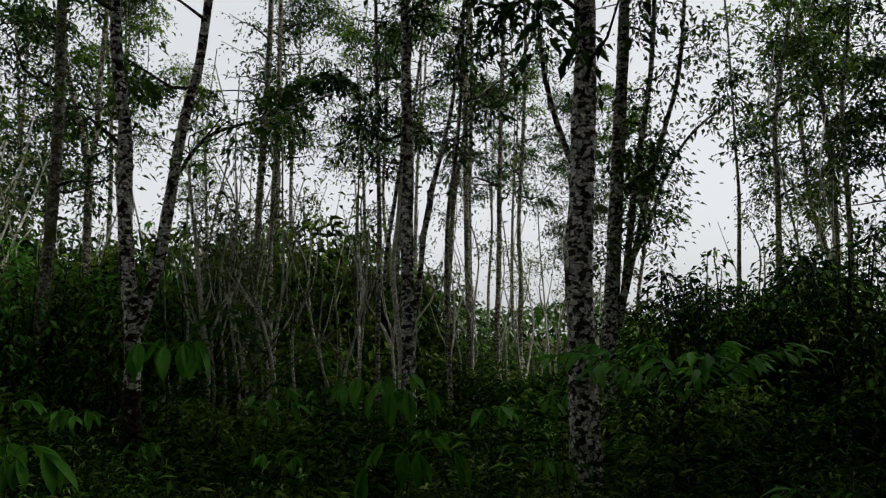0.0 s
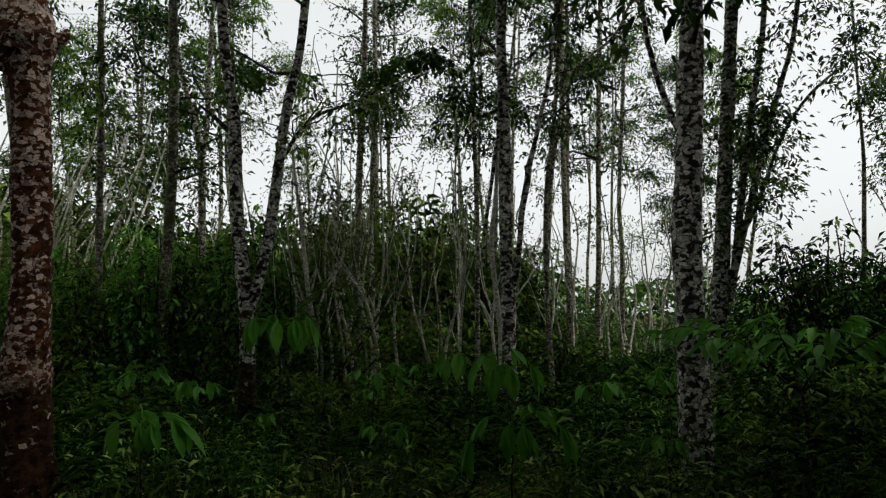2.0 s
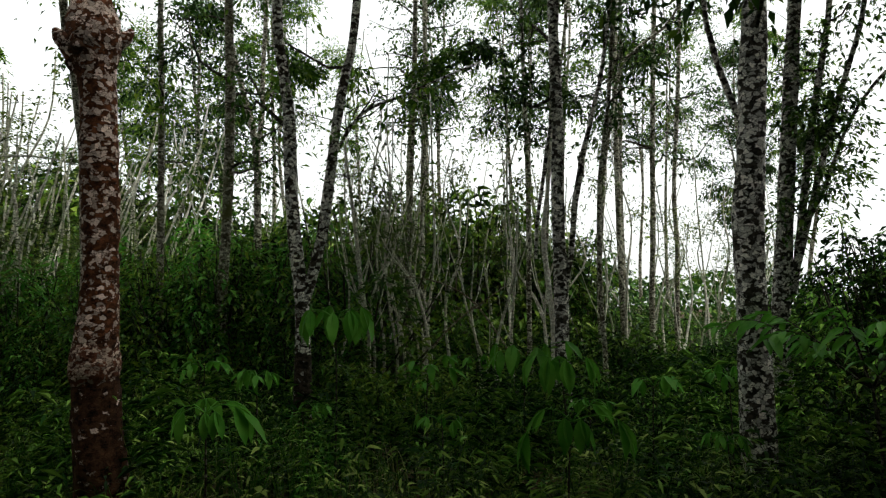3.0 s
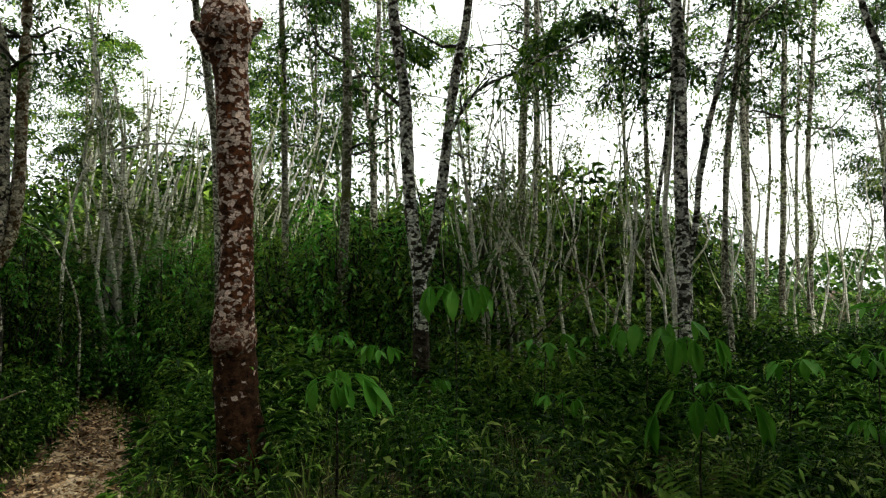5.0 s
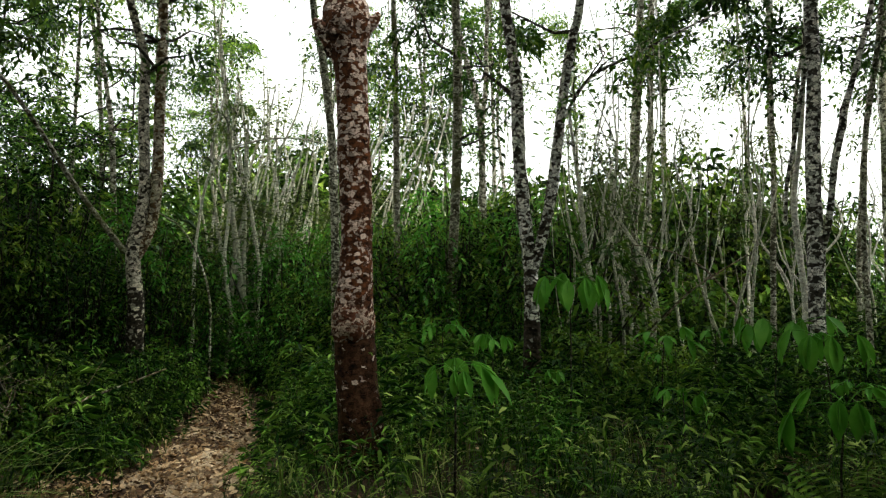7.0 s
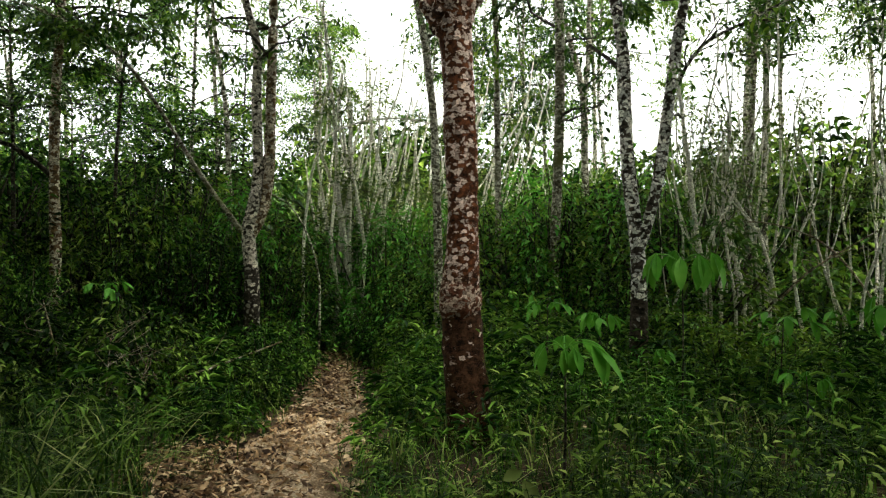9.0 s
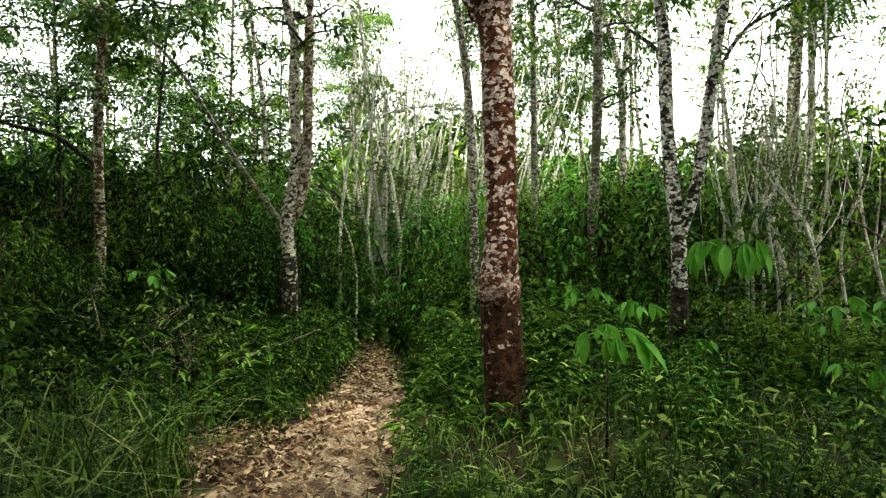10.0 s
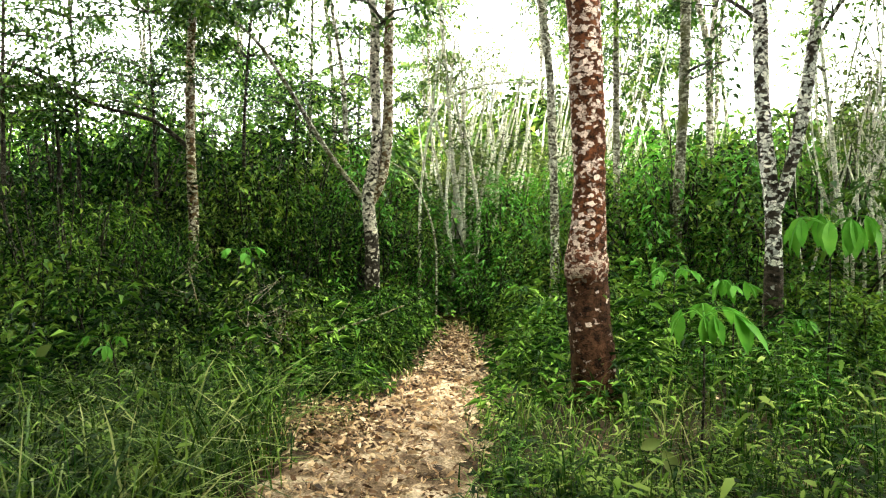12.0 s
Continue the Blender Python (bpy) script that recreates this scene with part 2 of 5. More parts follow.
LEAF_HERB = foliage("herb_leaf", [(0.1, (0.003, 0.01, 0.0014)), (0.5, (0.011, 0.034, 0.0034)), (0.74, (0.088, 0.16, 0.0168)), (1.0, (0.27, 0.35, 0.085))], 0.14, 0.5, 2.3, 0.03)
LEAF_YOUNG = foliage("young_rubber_leaf", [(0.0, (0.0276, 0.125, 0.0096)), (0.5, (0.069, 0.235, 0.0208)), (1.0, (0.1656, 0.38, 0.048))], 0.36, 0.45, 2.3, 0.12)
LEAF_FRESH = foliage("fresh_herb_leaf", [(0.1, (0.0092, 0.045, 0.0032)), (0.45, (0.0368, 0.13, 0.0096)), (0.9, (0.1288, 0.27, 0.032))], 0.28, 0.5, 2.3, 0.04)
# grass stops likewise hold painted shade at the low end, lit blades above
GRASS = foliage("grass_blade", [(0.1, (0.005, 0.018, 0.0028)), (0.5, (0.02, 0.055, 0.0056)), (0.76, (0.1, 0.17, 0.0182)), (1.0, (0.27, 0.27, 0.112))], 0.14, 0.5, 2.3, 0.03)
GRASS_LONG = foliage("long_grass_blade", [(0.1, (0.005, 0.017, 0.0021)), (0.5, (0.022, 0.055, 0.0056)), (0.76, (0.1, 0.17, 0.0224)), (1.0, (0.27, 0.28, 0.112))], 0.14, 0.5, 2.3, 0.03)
GRASS_PALE = foliage("pale_grass_stalk", [(0.1, (0.06, 0.12, 0.02)), (0.5, (0.15, 0.22, 0.05)), (1.0, (0.34, 0.36, 0.14))], 0.15, 0.5, 2.3, 0.1)
LITTER = foliage("dry_leaf", [(0.05, (0.02, 0.01, 0.005)), (0.36, (0.1, 0.052, 0.024)), (0.58, (0.28, 0.175, 0.085)), (0.95, (0.58, 0.44, 0.28))], 0.05, 0.6, 6.0)
BARK_TAN_FOOT = bark("tan_bark_with_dark_foot", (0.045, 0.036, 0.026), (0.01, 0.008, 0.006), (0.64, 0.58, 0.46), 0.74, 1.3, None, 1.38, 0.62)
BARK_SCAR = bark("healed_pale_bark", (0.12, 0.045, 0.024), (0.03, 0.01, 0.006), (0.44, 0.34, 0.27), 0.52, 1.7)
DEADWOOD = bark("grey_dead_wood", (0.27, 0.2, 0.13), (0.06, 0.045, 0.03), (0.4, 0.36, 0.3), 0.4, 2.0)
BARK_FOOT = bark("lichen_bark_with_dark_foot", (0.06, 0.045, 0.034), (0.01, 0.008, 0.006), (0.76, 0.73, 0.65), 0.55, 1.3, None, 1.08, 0.6)
EARTH = earth("forest_earth")
TRODDEN = trodden("trodden_earth")

# ---- mesh helpers ----
RNG = np.random.default_rng(7)


def mesh_from(name, verts, quads=None, tris=None, smooth=False):
    """A mesh from arrays of corners, four-sided and three-sided faces."""
    me = bpy.data.meshes.new(name)
    verts = np.asarray(verts, dtype=np.float32).reshape(-1, 3)
    loops, starts, n = [], [], 0
    for faces, k in ((quads, 4), (tris, 3)):
        if faces is not None and len(faces):
            faces = np.asarray(faces, dtype=np.int32).reshape(-1, k)
            loops.append(faces.ravel())
            starts.append(n + np.arange(len(faces), dtype=np.int32) * k)
            n += faces.size
    loops = np.concatenate(loops)
    starts = np.concatenate(starts)
    me.vertices.add(len(verts))
    me.vertices.foreach_set("co", verts.ravel())
    me.loops.add(len(loops))
    me.loops.foreach_set("vertex_index", loops)
    me.polygons.add(len(starts))
    me.polygons.foreach_set("loop_start", starts)
    me.update(calc_edges=True)
    if smooth:
        me.shade_smooth()
    return me


def piece(name, me, mat, parent=None, label="", loc=None):
    """Links a mesh as one object, under a thing or on its own."""
    if not me.materials:
        me.materials.append(mat)
    ob = new(name, me)
    if parent is not None:
        ob.parent = parent
    if loc is not None:
        ob.location = loc
    if label:
        tagged(ob, label)
    return ob


def empty(name, loc, label, category, group=""):
    e = new(name)
    e.empty_display_size = 0.1
    e.location = loc
    return tagged(e, label, category, group)


def unit(v):
    return v / np.maximum(np.linalg.norm(v, axis=-1, keepdims=True), 1e-9)


def smooth_line(points, step):
    """A Catmull-Rom line through the points (x, y, z, radius), resampled."""
    p = np.asarray(points, dtype=float)
    p = np.vstack([2 * p[0] - p[1], p, 2 * p[-1] - p[-2]])
    out = []
    for i in range(1, len(p) - 2):
        n = max(1, int(round(np.linalg.norm(p[i + 1, :3] - p[i, :3]) / step)))
        u = (np.arange(n) / n)[:, None]
        a, b, c, d = p[i - 1], p[i], p[i + 1], p[i + 2]
        out.append(0.5 * (2 * b + (c - a) * u + (2 * a - 5 * b + 4 * c - d) * u**2 + (3 * b - a - 3 * c + d) * u**3))
    out.append(p[-2][None])
    return np.vstack(out)


def tube(line, sides=10, rough=0.0, seed=0):
    """Rings round a line: corners and faces, with an uneven girth."""
    line = np.asarray(line)
    c, r = line[:, :3], np.maximum(line[:, 3], 0.002)
    d = unit(np.gradient(c, axis=0))
    ref = np.where(np.abs(d[:, 2:3]) > 0.95, np.array([[1.0, 0, 0]]), np.array([[0, 0, 1.0]]))
    ref = np.repeat(ref[:1], len(c), axis=0)
    u = unit(np.cross(d, ref))
    v = np.cross(d, u)
    a = np.arange(sides) / sides * 2 * np.pi
    girth = np.ones((len(c), sides))
    if rough:
        g = np.random.default_rng(seed)
        girth += rough * g.normal(size=girth.shape)
        ph = g.uniform(0, 6.28, 3)
        s = np.cumsum(np.r_[0, np.linalg.norm(np.diff(c, axis=0), axis=1)])[:, None]
        girth += rough * 1.3 * np.sin(s * 5 + ph[0] + np.sin(a[None] * 2 + ph[1]) * 1.5)
        girth += rough * 1.0 * np.sin(3 * a[None] + ph[2] + s * 0.8)
    ring = c[:, None] + (r[:, None] * girth)[..., None] * (np.cos(a)[None, :, None] * u[:, None] + np.sin(a)[None, :, None] * v[:, None])
    n, k = len(c), sides
    i = np.arange(n - 1)[:, None] * k
    j = np.arange(k)[None]
    q = np.stack([i + j, i + (j + 1) % k, i + k + (j + 1) % k, i + k + j], -1).reshape(-1, 4)
    return ring.reshape(-1, 3), q


def join(parts):
    vs, qs, n = [], [], 0
    for v, q in parts:
        vs.append(v)
        qs.append(q + n)
        n += len(v)
    return np.vstack(vs), np.vstack(qs)


def leaf_cloud(base, axis, length, width, up=None, curl=0.25, fine=False, rng=RNG):
    """Many leaves at once. Each springs from base along axis, folded along its midrib and drooping at the tip."""
    n = len(base)
    axis = unit(axis)
    if up is None:
        up = np.array([[0, 0, 1.0]]) + rng.normal(0, 0.6, (n, 3))
    side = unit(np.cross(axis, up))
    nor = np.cross(side, axis)
    L = np.broadcast_to(np.asarray(length, float), (n,))[:, None]
    W = np.broadcast_to(np.asarray(width, float), (n,))[:, None]
    dz = np.array([[0, 0, -1.0]])
    if fine == "mid":
        p, q = base + axis * L * 0.32 + nor * W * 0.1, base + axis * L * 0.7 + dz * L * curl * 0.4
        tip = base + axis * L + dz * L * curl
        v = np.stack([base, p + side * W * 0.5, p - side * W * 0.5, q + side * W * 0.36, q - side * W * 0.36, tip], 1)
        i = np.arange(n)[:, None] * 6
        return v.reshape(-1, 3), np.concatenate([i + [[0, 2, 1]], i + [[1, 2, 4]], i + [[1, 4, 3]], i + [[3, 4, 5]]])
    if not fine:
        mid = base + axis * L * 0.5
        tip = base + axis * L + dz * L * curl
        lift = nor * W * 0.22
        v = np.stack([base, mid + side * W * 0.5 + lift, tip, mid - side * W * 0.5 + lift], 1)
        i = np.arange(n)[:, None] * 4
        return v.reshape(-1, 3), np.concatenate([i + [[0, 1, 2]], i + [[0, 2, 3]]])
    rows = []
    for f, w in ((0.0, 0.06), (0.22, 0.72), (0.5, 1.0), (0.78, 0.66), (1.0, 0.03)):
        m = base + axis * L * f + dz * L * curl * f * f
        h = nor * W * 0.16 * w
        rows += [m + side * W * 0.5 * w + h, m - h * 0.3, m - side * W * 0.5 * w + h]
    v = np.stack(rows, 1)
    i = np.arange(n)[:, None] * 15
    t = []
    for k in range(4):
        a = k * 3
        for p in (0, 1):
            t += [i + [[a + p, a + p + 1, a + p + 4]], i + [[a + p, a + p + 4, a + p + 3]]]
    return v.reshape(-1, 3), np.concatenate(t)


def twigs_and_leaves(lines, low, high, count, reach, per, size, rng, spread=0.15, rise=0.5):
    """Side branches from the upper part of stems, with leaf clusters toward their ends."""
    wood, cb = [], []
    for line in lines:
        z = line[:, 2]
        ok = np.where((z > low) & (z < high))[0]
        if not len(ok):
            continue
        for _ in range(count):
            k = int(rng.choice(ok))
            p, r = line[k, :3], line[k, 3]
            az = rng.uniform(0, 2 * np.pi)
            ln = reach * rng.uniform(0.45, 1.1)
            d = np.array([np.cos(az), np.sin(az), rise * rng.uniform(0.2, 1.5)])
            d /= np.linalg.norm(d)
            q = [(*p, min(r * 0.55, 0.03))]
            for f in (0.33, 0.66, 1.0):
                e = p + d * ln * f + rng.normal(0, 0.07 * ln, 3) + np.array([0, 0, -0.12 * ln * f * f])
                q.append((*e, max(0.004, min(r * 0.5, 0.026) * (1 - 0.8 * f))))
            sl = smooth_line(q, ln / 5)
            wood.append(tube(sl, 3))
            for f in rng.uniform(0.5, 1.0, 3):
                e = sl[int(f * (len(sl) - 1)), :3]
                cb.append(e + rng.normal(0, 0.12, 3))
                if rng.random() < 0.45:
                    off = unit(rng.normal(size=3)) * reach * 0.3
                    wood.append(tube(np.array([(*e, 0.006), (*(e + off), 0.003)]), 3))
                    cb.append(e + off)
    if not wood:
        return None, None
    cb = np.array(cb)
    n = int(len(cb) * per * 2.0)
    share = rng.lognormal(0, 1.15, len(cb))
    i = rng.choice(len(cb), n, p=share / share.sum())
    out = rng.normal(0, spread, (n, 3)) * np.array([1, 1, 0.28])
    base = cb[i] + out - np.array([[0, 0, 0.07]]) * np.hypot(out[:, 0], out[:, 1])[:, None] ** 2 / spread**2
    axis = unit(out + 1e-6) * 0.6 + rng.normal(0, 0.4, (n, 3)) + np.array([0, 0, -0.22])
    ln = size * 0.8 * rng.uniform(0.6, 1.3, n)
    return join(wood), leaf_cloud(base, axis, ln, ln * rng.uniform(0.36, 0.56, n), np.array([[0, 0, 1.0]]) + rng.normal(0, 0.4, (n, 3)), rng=rng)

# ---- ground and footpath ----
PATH = np.array([
    (0.6, -2.6, 0.5), (-0.9, -0.6, 0.5), (-1.9, 0.5, 0.48), (-2.7, 1.3, 0.48), (-3.3, 1.98, 0.48), (-3.7, 2.44, 0.46),
    (-4.08, 3.02, 0.38), (-4.68, 3.82, 0.31), (-5.4, 4.6, 0.27), (-6.4, 5.58, 0.22), (-7.4, 6.55, 0.13), (-8.7, 7.5, 0.14),
    (-10.2, 8.2, 0.2), (-12.5, 8.6, 0.2),
])
PATH_FINE = smooth_line(np.c_[PATH[:, :2], np.zeros(len(PATH)), PATH[:, 2]], 0.12)


def off_path(x, y):
    """How far a place lies outside the path's edge (inside: below zero)."""
    best = np.full(np.shape(x), 1e9)
    for px, py, _, w in PATH_FINE:
        best = np.minimum(best, np.hypot(x - px, y - py) - w)
    return best


def ground_height(x, y):
    """Gentle unevenness of the forest floor; the path is worn a little lower."""
    h = 0.05 * np.sin(x * 0.9 + 1.3) * np.cos(y * 0.7) + 0.025 * np.sin(x * 2.3 + y * 1.7)
    far = np.clip((np.hypot(x, y) - 14) / 30, 0, 1)
    worn = np.clip(off_path(x, y) / 0.35, 0, 1)
    return (h * worn + 0.03 * worn) * (1 - far)


rings = np.concatenate([np.arange(0.05, 16, 0.22), np.geomspace(16.5, 2500, 26)])
spokes = 220
ang = np.arange(spokes) / spokes * 2 * np.pi
gx = np.concatenate([[0], (rings[:, None] * np.sin(ang)).ravel()])
gy = np.concatenate([[0], (rings[:, None] * np.cos(ang)).ravel()])
gz = ground_height(gx, gy)
ii = 1 + np.arange(len(rings) - 1)[:, None] * spokes
jj = np.arange(spokes)[None]
gq = np.stack([ii + jj, ii + spokes + jj, ii + spokes + (jj + 1) % spokes, ii + (jj + 1) % spokes], -1).reshape(-1, 4)
gt = np.stack([np.zeros(spokes, int), 1 + (np.arange(spokes)) % spokes, 1 + (np.arange(spokes) + 1) % spokes], -1)
ground = piece("ground", mesh_from("ground", np.c_[gx, gy, gz], gq, gt, True), EARTH)
tagged(ground, "dark forest floor of earth and rotting leaves", "ground", kind="structure")

across = np.linspace(-1, 1, 15)
d = unit(np.gradient(PATH_FINE[:, :2], axis=0))
edge_wobble = 1 + 0.16 * np.sin(np.arange(len(PATH_FINE)) * 0.9) + 0.1 * RNG.normal(size=len(PATH_FINE))
pw = (PATH_FINE[:, 3] + 0.06) * edge_wobble
px = PATH_FINE[:, None, 0] + across[None] * pw[:, None] * d[:, 1:2]
py = PATH_FINE[:, None, 1] - across[None] * pw[:, None] * d[:, 0:1]
pz = 0.03 - 0.028 * across[None] ** 4 + 0.006 * RNG.normal(size=px.shape)
pi_ = np.arange(len(PATH_FINE) - 1)[:, None] * 15
pj = np.arange(14)[None]
pq = np.stack([pi_ + pj, pi_ + pj + 1, pi_ + 15 + pj + 1, pi_ + 15 + pj], -1).reshape(-1, 4)
footpath = piece("footpath", mesh_from("footpath", np.stack([px, py, pz + ground_height(px, py)], -1), pq, None, True), TRODDEN)
tagged(footpath, "narrow trodden earth path under dry leaves", "path", kind="structure")


# ---- trees ----
TREE_SEED = [100]


def tree(name, label, skin, stems, low, high, count, reach, per, size, leaf, top, sides, skins=None, shade_boughs=None):
    """A tree from its stems, each a line of (x, y, z, radius); the first is the trunk and goes down to the ground."""
    TREE_SEED[0] += 1
    rng = np.random.default_rng(TREE_SEED[0])
    foot = np.array(stems[0][0])
    x0, y0 = foot[0], foot[1]
    z0 = float(ground_height(np.array([x0]), np.array([y0]))[0]) - 0.04
    thing = empty(name, (x0, y0, z0), label, "tree", "rubber trees" if name == "rubber_tree" else "saplings")
    lines = []
    for k, s in enumerate(stems):
        s = [tuple(p) for p in s]
        if k == 0 and s[0][2] > z0 + 0.25:
            s = [(x0, y0, z0, s[0][3] * 1.35), (x0, y0, z0 + 0.22, s[0][3] * 1.12)] + s
        elif k == 0:
            s = [(x0, y0, z0, s[0][3] * 1.25)] + s
        end, prev = np.array(s[-1]), np.array(s[-2])
        if end[2] > 3.4 and end[2] < top and end[3] > 0.018:
            d = (end - prev)[:3]
            d = d / np.linalg.norm(d) * 0.6 + np.array([0, 0, 0.6])
            steps = 4
            for q in range(1, steps + 1):
                f = q / steps
                e = end[:3] + d / d[2] * (top - end[2]) * f + rng.normal(0, 0.07, 3) * f
                s.append((*e, max(0.012, end[3] * (1 - 0.82 * f))))
        lines.append(smooth_line(s, 0.09 if sides >= 14 else 0.22))
    for k, line in enumerate(lines):
        n = sides if k == 0 else max(6, int(sides * 0.7))
        loc = line.copy()
        loc[:, :3] -= (x0, y0, z0)
        v, q = tube(loc, n, 0.035 if sides >= 12 else 0.03, TREE_SEED[0] * 7 + k)
        piece("trunk" if k == 0 else "limb", mesh_from(name + "_stem", v, q, None, True), (skins or {}).get(k, skin), thing)
    if name == "rubber_tree" and math.hypot(x0, y0) < 9.3:
        # crown added high out of view to cut the light, sparser left and back
        wood, leaves = twigs_and_leaves(lines[:2], 9.0, top, shade_boughs or (8 if x0 < -4 or y0 > 6 else 15), 3.3, 15, 0.36, rng, 0.5)
        tagged(piece("branchwork", mesh_from("twigs", wood[0] - (x0, y0, z0), wood[1]), TWIG, thing), kind="stuff")
        tagged(piece("upper_crown", mesh_from("upper_crown", leaves[0] - (x0, y0, z0), None, leaves[1]), leaf, thing), kind="stuff")
    wood, leaves = twigs_and_leaves(lines, low, min(high, 8.5), max(3, int(count / max(1, len(lines) ** 0.5))), reach, per, size, rng)
    if wood is not None:
        tagged(piece("branchwork", mesh_from("twigs", wood[0] - (x0, y0, z0), wood[1]), TWIG, thing), kind="stuff")
        tagged(piece("crown", mesh_from("crown", leaves[0] - (x0, y0, z0), None, leaves[1]), leaf, thing), kind="stuff")
    return thing


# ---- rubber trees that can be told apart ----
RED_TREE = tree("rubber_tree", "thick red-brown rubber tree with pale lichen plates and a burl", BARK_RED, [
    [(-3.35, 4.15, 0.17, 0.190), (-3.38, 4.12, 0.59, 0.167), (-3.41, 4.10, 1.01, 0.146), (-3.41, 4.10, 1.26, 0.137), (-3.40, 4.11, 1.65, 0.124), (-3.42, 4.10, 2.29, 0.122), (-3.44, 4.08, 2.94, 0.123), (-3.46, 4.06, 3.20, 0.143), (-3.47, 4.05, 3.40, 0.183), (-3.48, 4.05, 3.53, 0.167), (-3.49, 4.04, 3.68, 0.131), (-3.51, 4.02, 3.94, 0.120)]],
    low=4.6, high=9, count=10, reach=1.6, per=13.1, size=0.119, leaf=LEAF_CROWN, top=12.5, sides=20, shade_boughs=16)
tree("rubber_tree", "forked grey rubber tree with white lichen and dark foot", BARK_FOOT, [
    [(-3.13, 6.91, 0.58, 0.096), (-3.13, 6.90, 1.07, 0.085), (-3.14, 6.90, 1.44, 0.080), (-3.17, 6.89, 1.81, 0.074), (-3.23, 6.86, 2.37, 0.075), (-3.27, 6.85, 3.00, 0.072), (-3.29, 6.83, 3.64, 0.067), (-3.36, 6.80, 4.21, 0.061), (-3.41, 6.78, 4.60, 0.058)],
    [(-3.14, 6.90, 1.50, 0.057), (-3.04, 6.94, 1.87, 0.063), (-2.94, 6.98, 2.37, 0.063), (-2.87, 7.01, 2.99, 0.060), (-2.80, 7.03, 3.62, 0.055), (-2.72, 7.06, 4.13, 0.052), (-2.64, 7.09, 4.57, 0.049)],
    [(-2.86, 7.01, 3.15, 0.020), (-2.55, 7.12, 3.67, 0.020), (-2.09, 7.26, 3.90, 0.017), (-1.68, 7.35, 4.09, 0.014), (-1.23, 7.42, 4.27, 0.011)]],
    low=3.2, high=8.5, count=12, reach=1.4, per=12.1, size=0.111, leaf=LEAF_LIGHT, top=12.5, sides=14)
tree("rubber_tree", "slim straight rubber tree with mossy pale bark", BARK_MOSS, [
    [(-4.82, 8.08, 0.74, 0.085), (-4.81, 8.08, 1.08, 0.078), (-4.79, 8.09, 1.81, 0.068), (-4.76, 8.11, 2.75, 0.068), (-4.75, 8.12, 3.77, 0.068), (-4.75, 8.11, 4.56, 0.065), (-4.78, 8.10, 5.36, 0.058)]],
    low=3.2, high=9, count=11, reach=1.2, per=11.0, size=0.102, leaf=LEAF_CROWN, top=12.5, sides=10)
tree("rubber_tree", "slim rubber tree that forks above the undergrowth", BARK_THIN, [
    [(-5.17, 9.82, 1.61, 0.063), (-5.19, 9.81, 2.34, 0.063), (-5.21, 9.80, 3.26, 0.059), (-5.22, 9.79, 3.91, 0.059), (-5.29, 9.75, 4.38, 0.055), (-5.40, 9.70, 4.85, 0.047), (-5.57, 9.61, 5.60, 0.043), (-5.64, 9.57, 6.07, 0.039)],
    [(-5.22, 9.79, 3.96, 0.042), (-5.16, 9.82, 4.66, 0.043), (-5.16, 9.82, 5.32, 0.038), (-5.13, 9.83, 6.07, 0.034)]],
    low=3.6, high=9, count=7, reach=1.2, per=11.0, size=0.102, leaf=LEAF_CROWN, top=12.5, sides=8)
tree("rubber_tree", "thin straight mossy rubber tree", BARK_MOSS, [
    [(-5.64, 8.04, 0.70, 0.051), (-5.65, 8.03, 1.02, 0.048), (-5.67, 8.02, 2.22, 0.048), (-5.69, 8.01, 3.44, 0.045), (-5.71, 7.99, 4.67, 0.041), (-5.74, 7.97, 5.50, 0.038)]],
    low=3.4, high=9, count=8, reach=1.0, per=11.0, size=0.102, leaf=LEAF_LIGHT, top=12.5, sides=8)
tree("rubber_tree", "pale leaning rubber tree with smooth grey bark", BARK_THIN, [
    [(-5.91, 6.97, 1.27, 0.061), (-5.93, 6.96, 2.01, 0.057), (-5.95, 6.94, 2.67, 0.058), (-5.97, 6.92, 3.27, 0.054), (-6.02, 6.88, 3.78, 0.054), (-6.08, 6.83, 4.38, 0.051), (-6.14, 6.78, 4.75, 0.048), (-6.18, 6.74, 5.12, 0.048)]],
    low=4.2, high=9, count=6, reach=1.2, per=11.0, size=0.102, leaf=LEAF_LIGHT, top=12.5, sides=10)
